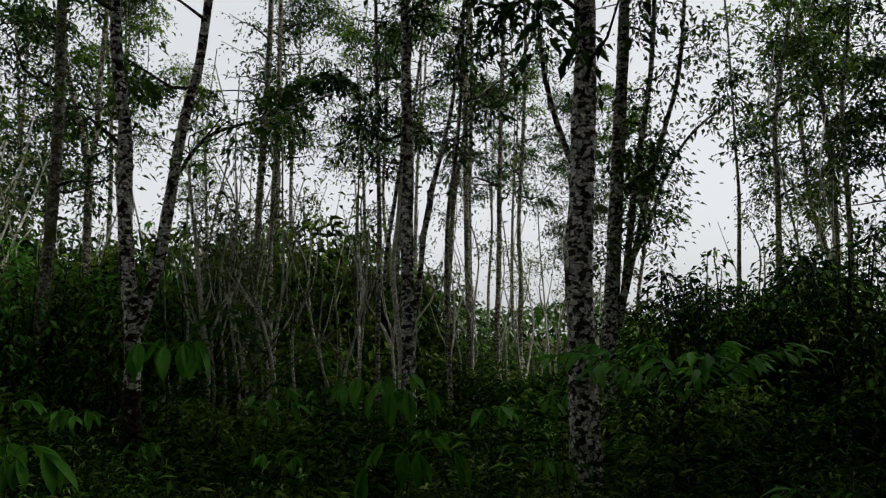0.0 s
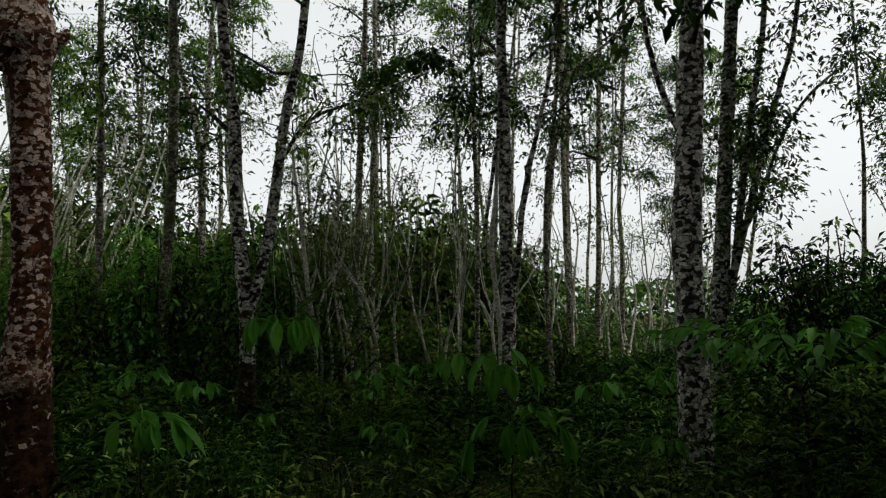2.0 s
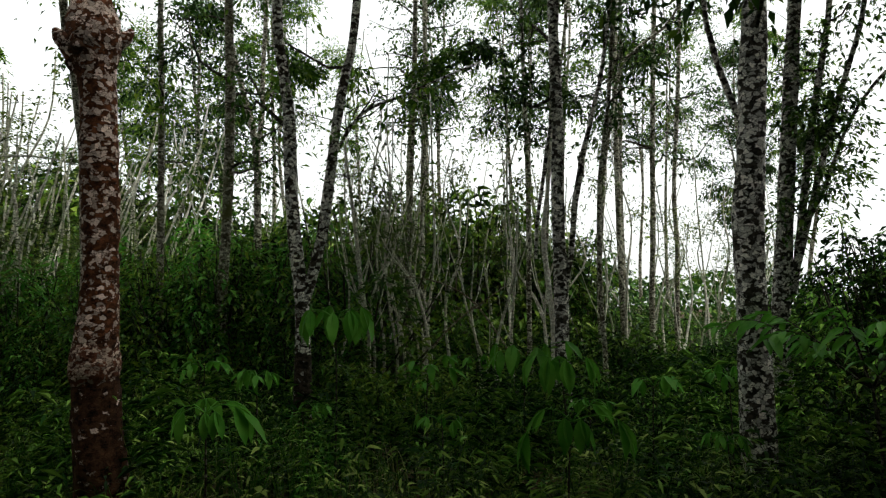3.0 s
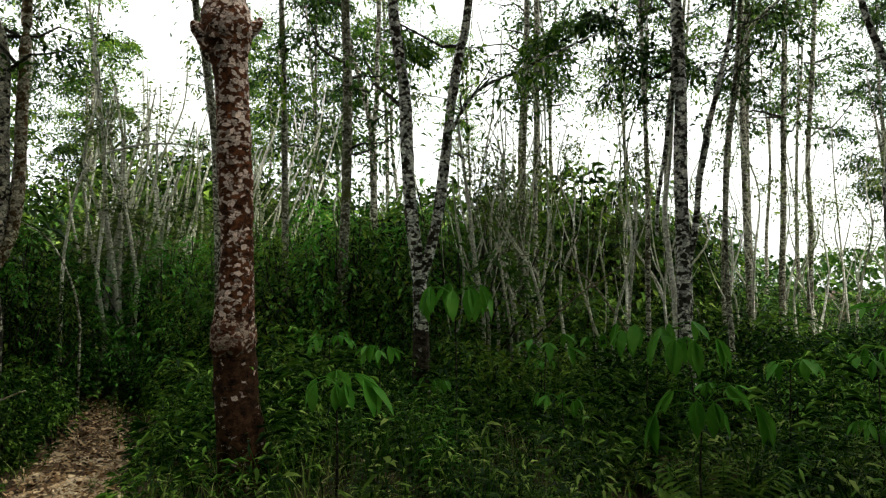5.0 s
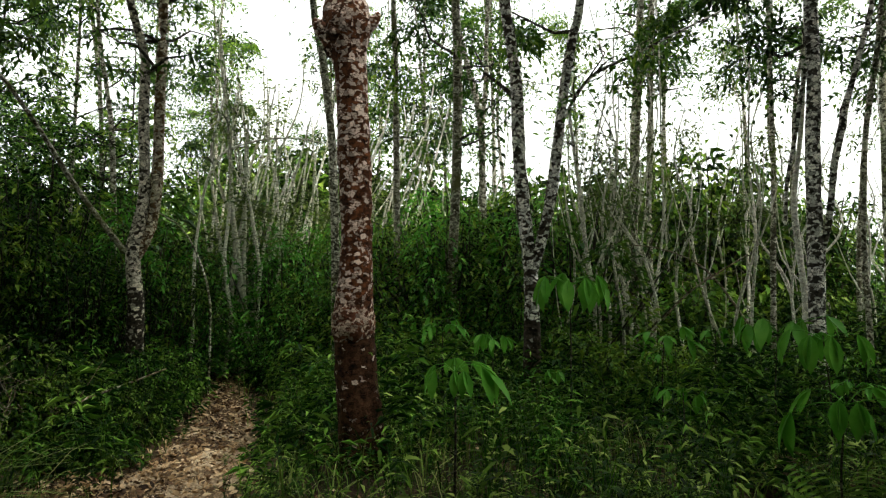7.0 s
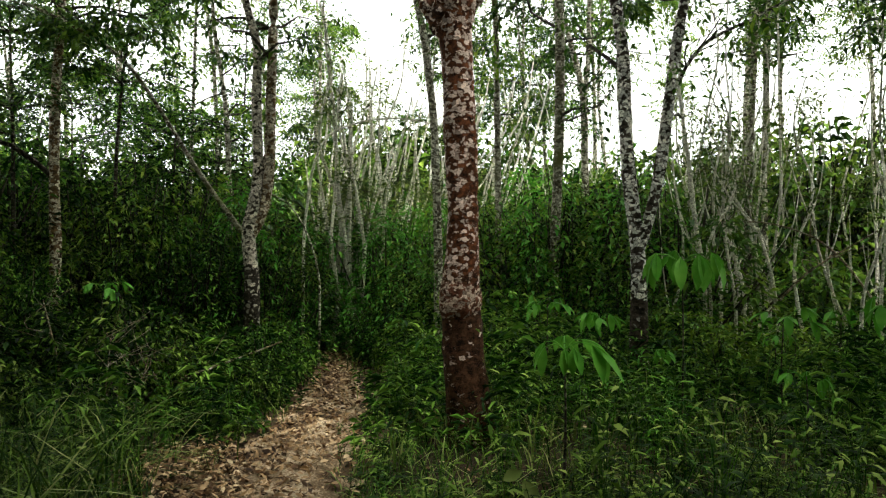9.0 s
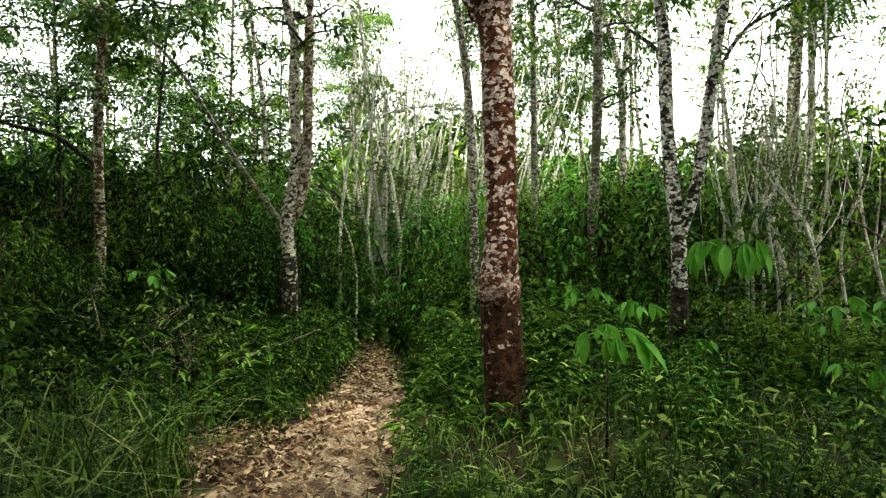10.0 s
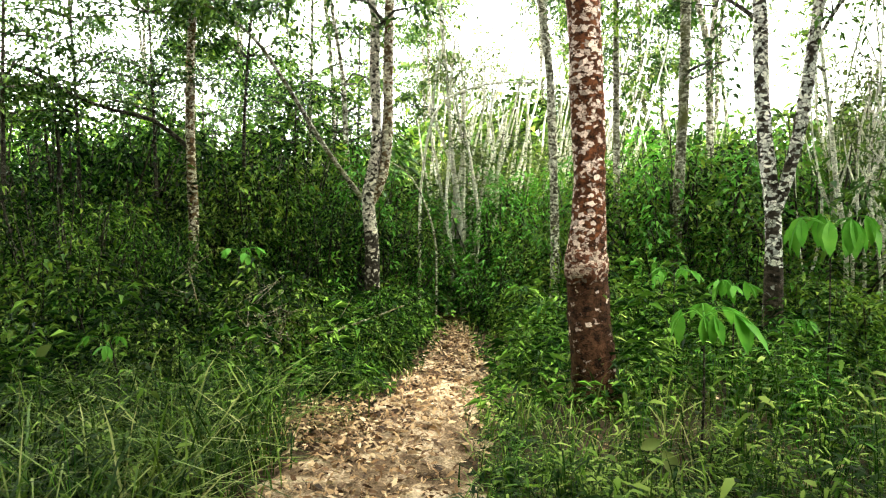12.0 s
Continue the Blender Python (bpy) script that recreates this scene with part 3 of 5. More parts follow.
tree("rubber_tree", "forked pale tan rubber tree with a long side branch", BARK_TAN_FOOT, [
    [(-7.20, 4.97, 0.77, 0.094), (-7.20, 4.97, 1.16, 0.088), (-7.23, 4.94, 1.54, 0.088), (-7.23, 4.93, 1.79, 0.082), (-7.18, 5.00, 2.24, 0.065), (-7.17, 5.01, 2.70, 0.062), (-7.19, 4.99, 3.35, 0.059), (-7.19, 4.99, 4.00, 0.054), (-7.25, 4.91, 4.38, 0.048), (-7.28, 4.85, 4.63, 0.045)],
    [(-7.21, 4.96, 1.70, 0.059), (-7.12, 5.08, 2.05, 0.065), (-7.09, 5.12, 2.58, 0.069), (-7.09, 5.13, 3.37, 0.063), (-7.08, 5.14, 4.03, 0.060), (-7.08, 5.14, 4.70, 0.054)],
    [(-7.28, 4.87, 1.74, 0.036), (-7.37, 4.72, 1.97, 0.032), (-7.57, 4.41, 2.50, 0.028), (-7.77, 4.06, 3.16, 0.025), (-7.95, 3.71, 3.68, 0.023), (-8.17, 3.20, 4.00, 0.023), (-8.32, 2.81, 4.14, 0.017)]],
    low=3.6, high=8, count=14, reach=1.5, per=12, size=0.11, leaf=LEAF_CROWN, top=12.5, sides=12, skins={1: BARK_TAN, 2: BARK_MOSS})
tree("rubber_tree", "slim tan rubber tree with a drooping bare branch", BARK_TAN, [
    [(-8.72, 3.34, 0.41, 0.078), (-8.72, 3.33, 0.62, 0.071), (-8.72, 3.35, 1.39, 0.065), (-8.72, 3.33, 2.09, 0.061), (-8.73, 3.32, 2.78, 0.058), (-8.72, 3.33, 3.47, 0.054), (-8.71, 3.36, 4.16, 0.048)],
    [(-8.73, 3.31, 2.35, 0.032), (-8.88, 2.93, 2.67, 0.028), (-9.02, 2.52, 2.76, 0.025), (-9.13, 2.13, 2.89, 0.021), (-9.20, 1.86, 3.05, 0.018), (-9.28, 1.49, 3.23, 0.014)]],
    low=2.9, high=7.5, count=13, reach=1.5, per=12.5, size=0.12, leaf=LEAF_CROWN, top=12.5, sides=10, skins={1: TWIG})
tree("sapling", "thin bleached sapling beside the path", BARK_POLE, [
    [(-7.86, 7.25, 0.70, 0.040), (-7.87, 7.24, 0.96, 0.040), (-7.90, 7.21, 1.40, 0.036), (-7.95, 7.16, 2.01, 0.032), (-8.00, 7.11, 2.44, 0.032), (-8.05, 7.06, 3.56, 0.028), (-8.11, 6.99, 4.33, 0.024), (-8.15, 6.95, 4.84, 0.020)]],
    low=3.0, high=5, count=8, reach=0.6, per=7.1, size=0.068, leaf=LEAF_PALE, top=5.5, sides=7)
tree("rubber_tree", "grey mottled rubber tree with a thin knotted second stem", BARK_GREY, [
    [(-0.43, 8.09, 1.10, 0.088), (-0.43, 8.09, 1.82, 0.083), (-0.44, 8.09, 2.36, 0.078), (-0.44, 8.09, 2.97, 0.075), (-0.42, 8.09, 3.58, 0.070), (-0.43, 8.09, 4.20, 0.067), (-0.44, 8.09, 4.51, 0.065)],
    [(-0.38, 8.09, 1.76, 0.039), (-0.31, 8.09, 2.05, 0.036), (-0.27, 8.09, 2.41, 0.036), (-0.24, 8.09, 2.71, 0.036), (-0.16, 8.09, 3.12, 0.038), (-0.15, 8.09, 3.24, 0.038), (-0.07, 8.09, 3.53, 0.030), (0.04, 8.08, 4.00, 0.027), (0.13, 8.08, 4.40, 0.024)],
    [(-0.71, 8.07, 2.07, 0.020), (-0.69, 8.08, 2.50, 0.023), (-0.61, 8.08, 2.98, 0.023), (-0.55, 8.08, 3.41, 0.025), (-0.47, 8.08, 3.96, 0.022)]],
    low=4.0, high=9, count=14, reach=1.4, per=15.1, size=0.12, leaf=LEAF_CROWN, top=12.5, sides=12)
tree("sapling", "pale crooked sapling beside a grey rubber tree", BARK_POLE, [
    [(-0.55, 8.58, 1.33, 0.038), (-0.59, 8.58, 1.65, 0.036), (-0.62, 8.58, 1.97, 0.036), (-0.65, 8.58, 2.43, 0.033), (-0.57, 8.58, 3.14, 0.027), (-0.53, 8.58, 3.92, 0.024), (-0.50, 8.58, 4.71, 0.021)]],
    low=3.4, high=6, count=6, reach=0.8, per=8.0, size=0.093, leaf=LEAF_CROWN, top=7, sides=8)
tree("rubber_tree", "stout grey rubber tree mottled with white lichen", BARK_GREY, [
    [(1.14, 5.74, 0.61, 0.130), (1.14, 5.74, 0.82, 0.122), (1.14, 5.74, 1.13, 0.119), (1.14, 5.74, 1.67, 0.116), (1.14, 5.74, 2.12, 0.113), (1.18, 5.73, 2.58, 0.109), (1.21, 5.73, 3.04, 0.105), (1.24, 5.72, 3.50, 0.099), (1.27, 5.71, 3.98, 0.096)],
    [(1.18, 5.73, 2.88, 0.029), (1.08, 5.75, 3.10, 0.028), (0.98, 5.77, 3.45, 0.024), (0.93, 5.78, 3.70, 0.022), (0.89, 5.79, 4.05, 0.020)]],
    low=3.6, high=9, count=14, reach=1.6, per=16.4, size=0.129, leaf=LEAF_CROWN, top=12.5, sides=18)
tree("rubber_tree", "many-stemmed rubber tree hung with leafy creepers", BARK_GREY, [
    [(2.09, 8.76, 1.22, 0.106), (2.11, 8.75, 1.49, 0.103), (2.19, 8.73, 2.44, 0.097), (2.27, 8.71, 3.47, 0.092), (2.33, 8.69, 4.17, 0.086), (2.39, 8.68, 4.87, 0.080), (2.42, 8.67, 5.22, 0.077)],
    [(2.24, 8.72, 1.62, 0.044), (2.40, 8.67, 2.77, 0.044), (2.55, 8.63, 3.78, 0.041), (2.67, 8.59, 4.46, 0.038), (2.77, 8.56, 5.14, 0.034)],
    [(2.25, 8.71, 1.75, 0.037), (2.50, 8.65, 2.76, 0.037), (2.75, 8.57, 3.75, 0.034), (2.93, 8.50, 4.34, 0.031), (3.10, 8.44, 5.05, 0.028)],
    [(2.40, 8.67, 2.42, 0.025), (2.62, 8.61, 2.88, 0.025), (2.88, 8.52, 3.60, 0.021), (3.20, 8.40, 4.08, 0.018), (3.52, 8.27, 4.34, 0.015)]],
    low=2.0, high=9, count=18, reach=0.6, per=16.4, size=0.101, leaf=LEAF_CROWN, top=12.5, sides=12)
tree("rubber_tree", "thin rubber tree with grey bark", BARK_THIN, [
    [(-0.97, 9.96, 1.61, 0.038), (-0.95, 9.96, 2.75, 0.039), (-0.96, 9.96, 3.75, 0.035), (-0.98, 9.96, 4.53, 0.035), (-0.99, 9.96, 5.32, 0.032)]],
    low=4.0, high=10, count=9, reach=1.2, per=11.0, size=0.111, leaf=LEAF_CROWN, top=12.5, sides=7)
tree("rubber_tree", "thin rubber tree with grey bark", BARK_THIN, [
    [(-2.91, 10.45, 1.09, 0.060), (-2.92, 10.45, 2.05, 0.056), (-2.90, 10.45, 2.93, 0.052), (-2.86, 10.46, 4.08, 0.049), (-2.82, 10.47, 4.97, 0.045), (-2.80, 10.48, 5.86, 0.041)]],
    low=4.0, high=10, count=9, reach=1.2, per=11.0, size=0.111, leaf=LEAF_CROWN, top=12.5, sides=7)
tree("rubber_tree", "thin rubber tree with grey bark", BARK_THIN, [
    [(-2.85, 11.19, 1.07, 0.051), (-2.86, 11.18, 2.09, 0.047), (-2.87, 11.18, 3.02, 0.043), (-2.84, 11.19, 4.24, 0.043), (-2.80, 11.20, 6.13, 0.039)]],
    low=4.0, high=10, count=9, reach=1.2, per=11.0, size=0.111, leaf=LEAF_CROWN, top=12.5, sides=7)
tree("rubber_tree", "thin rubber tree with grey bark", BARK_THIN, [
    [(0.07, 8.98, 0.88, 0.036), (0.04, 8.98, 1.46, 0.033), (0.03, 8.98, 2.11, 0.033), (0.06, 8.98, 3.09, 0.030), (0.15, 8.98, 3.74, 0.030), (0.25, 8.98, 4.71, 0.027)]],
    low=4.0, high=10, count=9, reach=1.2, per=11.0, size=0.111, leaf=LEAF_CROWN, top=12.5, sides=7)
tree("rubber_tree", "thin rubber tree with grey bark", BARK_THIN, [
    [(0.51, 12.97, 1.65, 0.047), (0.50, 12.97, 2.85, 0.043), (0.51, 12.97, 4.25, 0.043), (0.58, 12.96, 6.13, 0.039)]],
    low=4.0, high=10, count=9, reach=1.2, per=11.0, size=0.111, leaf=LEAF_CROWN, top=12.5, sides=7)
tree("sapling", "bleached leaning sapling in the thicket", BARK_POLE, [
    [(-3.07, 8.95, 1.13, 0.028), (-3.09, 8.94, 1.36, 0.032), (-3.18, 8.91, 1.90, 0.032), (-3.25, 8.89, 2.60, 0.028), (-3.31, 8.87, 3.07, 0.025), (-3.39, 8.84, 3.78, 0.018)]],
    low=3.0, high=4.5, count=5, reach=0.5, per=5.0, size=0.068, leaf=LEAF_PALE, top=4.4, sides=7)
tree("rubber_tree", "thin rubber tree with grey bark", BARK_THIN, [
    [(0.46, 12.49, 1.48, 0.062), (0.44, 12.49, 2.72, 0.058), (0.43, 12.49, 4.10, 0.053), (0.44, 12.49, 5.75, 0.049), (0.48, 12.49, 6.87, 0.045), (0.54, 12.49, 8.02, 0.040)]],
    low=4.2, high=10, count=9, reach=1.2, per=11.0, size=0.111, leaf=LEAF_CROWN, top=12.5, sides=7)
tree("rubber_tree", "thin rubber tree with grey bark", BARK_THIN, [
    [(1.03, 13.46, 1.48, 0.056), (1.10, 13.46, 3.04, 0.052), (1.14, 13.45, 4.53, 0.052), (1.23, 13.44, 6.66, 0.048), (1.33, 13.43, 8.51, 0.044)]],
    low=4.0, high=10, count=9, reach=1.2, per=11.0, size=0.111, leaf=LEAF_CROWN, top=12.5, sides=7)
tree("rubber_tree", "thin rubber tree with grey bark", BARK_THIN, [
    [(0.05, 12.00, 1.68, 0.041), (0.10, 12.00, 2.68, 0.041), (0.20, 12.00, 4.00, 0.042), (0.35, 11.99, 4.84, 0.038), (0.53, 11.99, 5.68, 0.038), (0.96, 11.96, 6.10, 0.029), (1.43, 11.91, 6.50, 0.024)]],
    low=4.0, high=10, count=9, reach=1.2, per=11.0, size=0.111, leaf=LEAF_CROWN, top=12.5, sides=7)
tree("rubber_tree", "thin rubber tree with grey bark", BARK_THIN, [
    [(1.53, 13.92, 1.47, 0.053), (1.58, 13.91, 2.62, 0.048), (1.56, 13.91, 3.79, 0.043), (1.69, 13.90, 5.60, 0.044), (1.79, 13.88, 7.46, 0.039)]],
    low=4.0, high=10, count=9, reach=1.2, per=11.0, size=0.111, leaf=LEAF_CROWN, top=12.5, sides=7)
tree("rubber_tree", "thin rubber tree with grey bark", BARK_THIN, [
    [(4.76, 11.01, 1.80, 0.038), (4.80, 11.00, 2.62, 0.034), (4.86, 10.97, 3.74, 0.030), (4.86, 10.97, 4.60, 0.022)]],
    low=3.6, high=6, count=4, reach=0.6, per=11.0, size=0.111, leaf=LEAF_CROWN, top=12.5, sides=7)
tree("rubber_tree", "thin rubber tree with grey bark", BARK_THIN, [
    [(-3.34, 13.59, 2.42, 0.062), (-3.37, 13.59, 3.79, 0.063), (-3.39, 13.58, 4.96, 0.059), (-3.39, 13.58, 6.77, 0.054), (-3.39, 13.58, 8.64, 0.050)]],
    low=5.5, high=10, count=10, reach=1.4, per=11.0, size=0.111, leaf=LEAF_CROWN, top=12.5, sides=7)
tree("rubber_tree", "thin rubber tree with grey bark", BARK_THIN, [
    [(-3.57, 13.02, 2.38, 0.070), (-3.59, 13.01, 3.92, 0.066), (-3.55, 13.02, 5.05, 0.061), (-3.47, 13.05, 6.56, 0.052), (-3.45, 13.05, 8.36, 0.048)]],
    low=5.5, high=10, count=10, reach=1.4, per=11.0, size=0.111, leaf=LEAF_CROWN, top=12.5, sides=7)
tree("rubber_tree", "thin rubber tree with grey bark", BARK_THIN, [
    [(-0.91, 12.97, 1.92, 0.039), (-0.86, 12.97, 3.44, 0.040), (-0.79, 12.98, 4.78, 0.036), (-0.53, 12.99, 6.28, 0.031), (-0.29, 13.00, 8.30, 0.026)]],
    low=4.0, high=10, count=9, reach=1.2, per=11.0, size=0.111, leaf=LEAF_CROWN, top=12.5, sides=7)
tree("rubber_tree", "thin rubber tree with grey bark", BARK_THIN, [
    [(4.86, 9.87, 1.44, 0.049), (4.88, 9.86, 2.42, 0.045), (4.93, 9.83, 3.50, 0.042), (4.96, 9.82, 4.61, 0.035), (5.11, 9.74, 5.64, 0.027), (5.26, 9.66, 6.49, 0.023)]],
    low=2.6, high=8, count=12, reach=1.2, per=11.0, size=0.111, leaf=LEAF_CROWN, top=12.5, sides=7)
tree("rubber_tree", "thin rubber tree with grey bark", BARK_THIN, [
    [(6.13, 10.31, 1.43, 0.047), (6.19, 10.28, 2.45, 0.043), (6.22, 10.26, 3.67, 0.040), (6.23, 10.25, 4.92, 0.032), (6.38, 10.16, 6.18, 0.024)]],
    low=2.6, high=8, count=14, reach=1.2, per=11.0, size=0.111, leaf=LEAF_CROWN, top=12.5, sides=7)
tree("rubber_tree", "thin rubber tree with grey bark", BARK_THIN, [
    [(-10.62, 6.18, 1.38, 0.040), (-10.60, 6.20, 2.36, 0.036), (-10.59, 6.22, 3.52, 0.031), (-10.58, 6.24, 4.68, 0.027)]],
    low=2.6, high=8, count=15, reach=1.3, per=11, size=0.12, leaf=LEAF_LIGHT, top=12.5, sides=7)
tree("rubber_tree", "thin pale rubber tree behind the shrubs", BARK_THIN, [
    [(-9.42, 6.17, 1.75, 0.050), (-9.44, 6.15, 2.74, 0.046), (-9.46, 6.11, 3.63, 0.041), (-9.52, 6.02, 4.42, 0.033), (-9.57, 5.95, 4.95, 0.033)]],
    low=3.0, high=8, count=16, reach=1.1, per=13.8, size=0.11, leaf=LEAF_LIGHT, top=12.5, sides=7)
tree("sapling", "thin sapling bent over in a long bare arch", BARK_POLE, [
    [(-7.62, 6.12, 1.63, 0.024), (-7.59, 6.15, 2.15, 0.020), (-7.53, 6.22, 2.75, 0.021), (-7.39, 6.38, 3.16, 0.017), (-7.00, 6.80, 3.38, 0.014), (-6.61, 7.16, 3.40, 0.011), (-6.26, 7.46, 3.30, 0.011)]],
    low=2.6, high=4.0, count=4, reach=0.4, per=5.0, size=0.06, leaf=LEAF_PALE, top=3.0, sides=6)
tree("sapling", "thin pale sapling bowed toward the path", BARK_THIN, [
    [(-6.98, 5.85, 1.11, 0.014), (-7.02, 5.82, 1.40, 0.014), (-7.12, 5.70, 1.83, 0.012), (-7.25, 5.55, 2.12, 0.010), (-7.39, 5.38, 2.25, 0.008), (-7.51, 5.22, 2.32, 0.007)]],
    low=2.2, high=3.0, count=3, reach=0.3, per=4.1, size=0.06, leaf=LEAF_PALE, top=2.5, sides=6)
tree("rubber_tree", "thin rubber tree with grey bark", BARK_THIN, [
    [(-11.14, 7.10, 1.78, 0.042), (-11.16, 7.07, 3.53, 0.038), (-11.20, 7.01, 4.86, 0.038), (-11.28, 6.89, 6.08, 0.033)]],
    low=2.6, high=8, count=16, reach=1.4, per=11, size=0.12, leaf=LEAF_LIGHT, top=12.5, sides=7)


def az_place(az, r):
    """A place by its bearing (degrees to the left of the first view) and distance."""
    return -r * math.sin(radians(az)), r * math.cos(radians(az))


# ---- slim background trees: four built, then repeated; broad ones added unseen for shade ----
def back_tree(seed, height, crown_low, leaf, count, reach=1.3, per=19, size=0.125):
    rng = np.random.default_rng(seed)
    pts = [(0, 0, -0.05, 0.075)]
    for f in (0.25, 0.5, 0.75, 1.0):
        pts.append((rng.normal(0, 0.12), rng.normal(0, 0.12), height * f, 0.07 * (1 - 0.75 * f)))
    line = smooth_line(pts, 0.4)
    fork = smooth_line([(*line[len(line) // 2, :3], 0.035), (0.25, 0.1, height * 0.7, 0.03), (0.5, 0.25, height * 0.95, 0.012)], 0.4)
    t = empty("rubber_tree", (0, 0, 0), "slim grey rubber tree, deep in the plantation or added unseen", "tree", "rubber trees")
    for nm, l in (("trunk", line), ("limb", fork)):
        v, q = tube(l, 7, 0.03, seed)
        piece(nm, mesh_from("back_stem", v, q, None, True), BARK_THIN, t)
    wood, leaves = twigs_and_leaves([line, fork], crown_low, height, count, reach, per, size, rng, 0.18 * size / 0.125)
    tagged(piece("branchwork", mesh_from("twigs", *wood), TWIG, t), kind="stuff")
    tagged(piece("crown", mesh_from("crown", leaves[0], None, leaves[1]), leaf, t), kind="stuff")
    return t


kinds = {
    "high": [back_tree(11, 11.5, 6.2, LEAF_CROWN, 17), back_tree(12, 12.5, 6.6, LEAF_LIGHT, 15)],
    "broad": [back_tree(15, 10.5, 5.4, LEAF_CROWN, 22, 3.2, 9, 0.5), back_tree(16, 11.5, 6.0, LEAF_CROWN, 22, 3.2, 9, 0.5)],
    "low": [back_tree(13, 8.5, 2.6, LEAF_CROWN, 20), back_tree(14, 9.5, 3.0, LEAF_LIGHT, 20)],
}
spots = []
rs = random.Random(21)
# bearing from, to; distance from, to; how many; which kind
# broad trees stand out of view, added to block light from above and behind
for a0, a1, r0, r1, n, k in (
    (-12, 14, 15, 26, 7, "high"), (28, 35, 15, 24, 2, "low"), (12, 34, 16, 24, 3, "high"), (-36, -26, 11, 18, 3, "low"), (-16, -10, 14, 22, 2, "low"),
    (34, 60, 17, 30, 5, "high"), (60, 86, 15, 22, 5, "low"), (36, 58, 22, 32, 5, "low"), (-70, -60, 5, 9, 4, "broad"), (112, 118, 7, 10, 3, "broad"), (125, 300, 3.6, 5.0, 6, "broad"), (114, 300, 6.5, 9, 10, "broad"), (100, 305, 10, 16, 14, "broad"), (104, 106, 3.4, 3.5, 1, "broad"), (-76, -74, 3.0, 3.1, 1, "broad")):
    for i in range(n):
        spots.append((a0 + (a1 - a0) * (i + rs.random()) / n, rs.uniform(r0, r1), k))
for i, (a, r, k) in enumerate(spots):
    x, y = az_place(a, r)
    m = pose(x, y, 0, 0, 0, rs.uniform(0, 360)) @ Matrix.Scale(rs.uniform(0.85, 1.15), 4)
    src = kinds[k][i % 2]
    if "used" not in src:
        src["used"] = 1
        src.matrix_basis = m
    else:
        copy_thing(src, m).matrix_basis = m


# ---- small trees with their foliage in flat tiers ----
def tiered_tree(az, r, low, high, tiers, reach, leaf, seed, leaves=190, size=0.068):
    rng = np.random.default_rng(seed)
    x, y = az_place(az, r)
    t = empty("understorey_tree", (x, y, 0), "slim understorey tree with foliage in flat layered tiers", "tree", "understorey trees")
    line = smooth_line([(0, 0, -0.05, 0.032), (rng.normal(0, 0.08), rng.normal(0, 0.08), high * 0.5, 0.023), (rng.normal(0, 0.1), rng.normal(0, 0.1), high, 0.01)], 0.3)
    v, q = tube(line, 7, 0.04, seed)
    piece("trunk", mesh_from("tiered_stem", v, q, None, True), TWIG, t)
    wood, base, axis = [], [], []
    for k in range(tiers):
        z = low + (high - low) * k / max(1, tiers - 1) + rng.normal(0, 0.08)
        p = line[np.argmin(np.abs(line[:, 2] - z)), :3]
        turn = rng.uniform(0, 6.28)
        for j in range(int(rng.integers(3, 6))):
            a = turn + 6.28 * j / 4.5 + rng.normal(0, 0.25)
            L = reach * rng.uniform(0.55, 1.15) * (1 - 0.35 * k / tiers)
            e = p + np.array([np.cos(a) * L, np.sin(a) * L, 0.12 * L + rng.normal(0, 0.05)])
            wood.append(tube(smooth_line([(*p, 0.014), (*(0.5 * (p + e) + (0, 0, 0.06)), 0.01), (*e, 0.004)], 0.2), 4))
            n = int(leaves * rng.uniform(0.5, 1.3))
            c = p + (e - p) * rng.uniform(0.35, 1.05, n)[:, None]
            out = rng.normal(0, 0.2 * reach, (n, 3)) * (1, 1, 0.16)
            base.append(c + out - np.array([[0, 0, 0.12]]) * (np.hypot(out[:, 0], out[:, 1]) / reach)[:, None])
            axis.append(unit(out * (1, 1, 0) + 1e-6) + rng.normal(0, 0.3, (n, 3)) + (0, 0, -0.2))
    v, q = join(wood)
    tagged(piece("branchwork", mesh_from("tier_twigs", v, q), TWIG, t), kind="stuff")
    base, axis = np.vstack(base), np.vstack(axis)
    ln = size * rng.uniform(0.6, 1.3, len(base))
    v, tr = leaf_cloud(base, axis, ln, ln * rng.uniform(0.34, 0.5, len(base)), np.array([[0, 0, 1.0]]) + rng.normal(0, 0.35, (len(base), 3)), rng=rng)
    tagged(piece("crown", mesh_from("tier_leaves", v, None, tr), leaf, t), kind="stuff")
    return t


# bearing, distance; lowest and highest tier; tiers; reach; leaf
for i, args in enumerate((
    (81, 9.2, 2.6, 4.6, 5, 1.2, LEAF_CROWN), (76.5, 10.4, 2.9, 5.2, 5, 1.3, LEAF_CROWN), (71.5, 9.8, 2.9, 4.4, 4, 1.15, LEAF_CROWN), (64.8, 10.2, 3.7, 5.6, 4, 0.95, LEAF_SHRUB),
    (63.2, 14.0, 3.3, 4.3, 3, 0.9, LEAF_SHRUB), (56.2, 13.0, 2.9, 5.6, 6, 0.9, LEAF_CROWN), (59, 15.5, 3.0, 4.0, 3, 1.1, LEAF_LIGHT), (60.5, 11.6, 2.8, 3.6, 3, 1.2, LEAF_SHRUB), (57.3, 12.2, 2.8, 3.6, 3, 1.15, LEAF_SHRUB), (67.5, 12.0, 2.9, 3.8, 3, 1.2, LEAF_CROWN))):
    tiered_tree(*args, 200 + i)


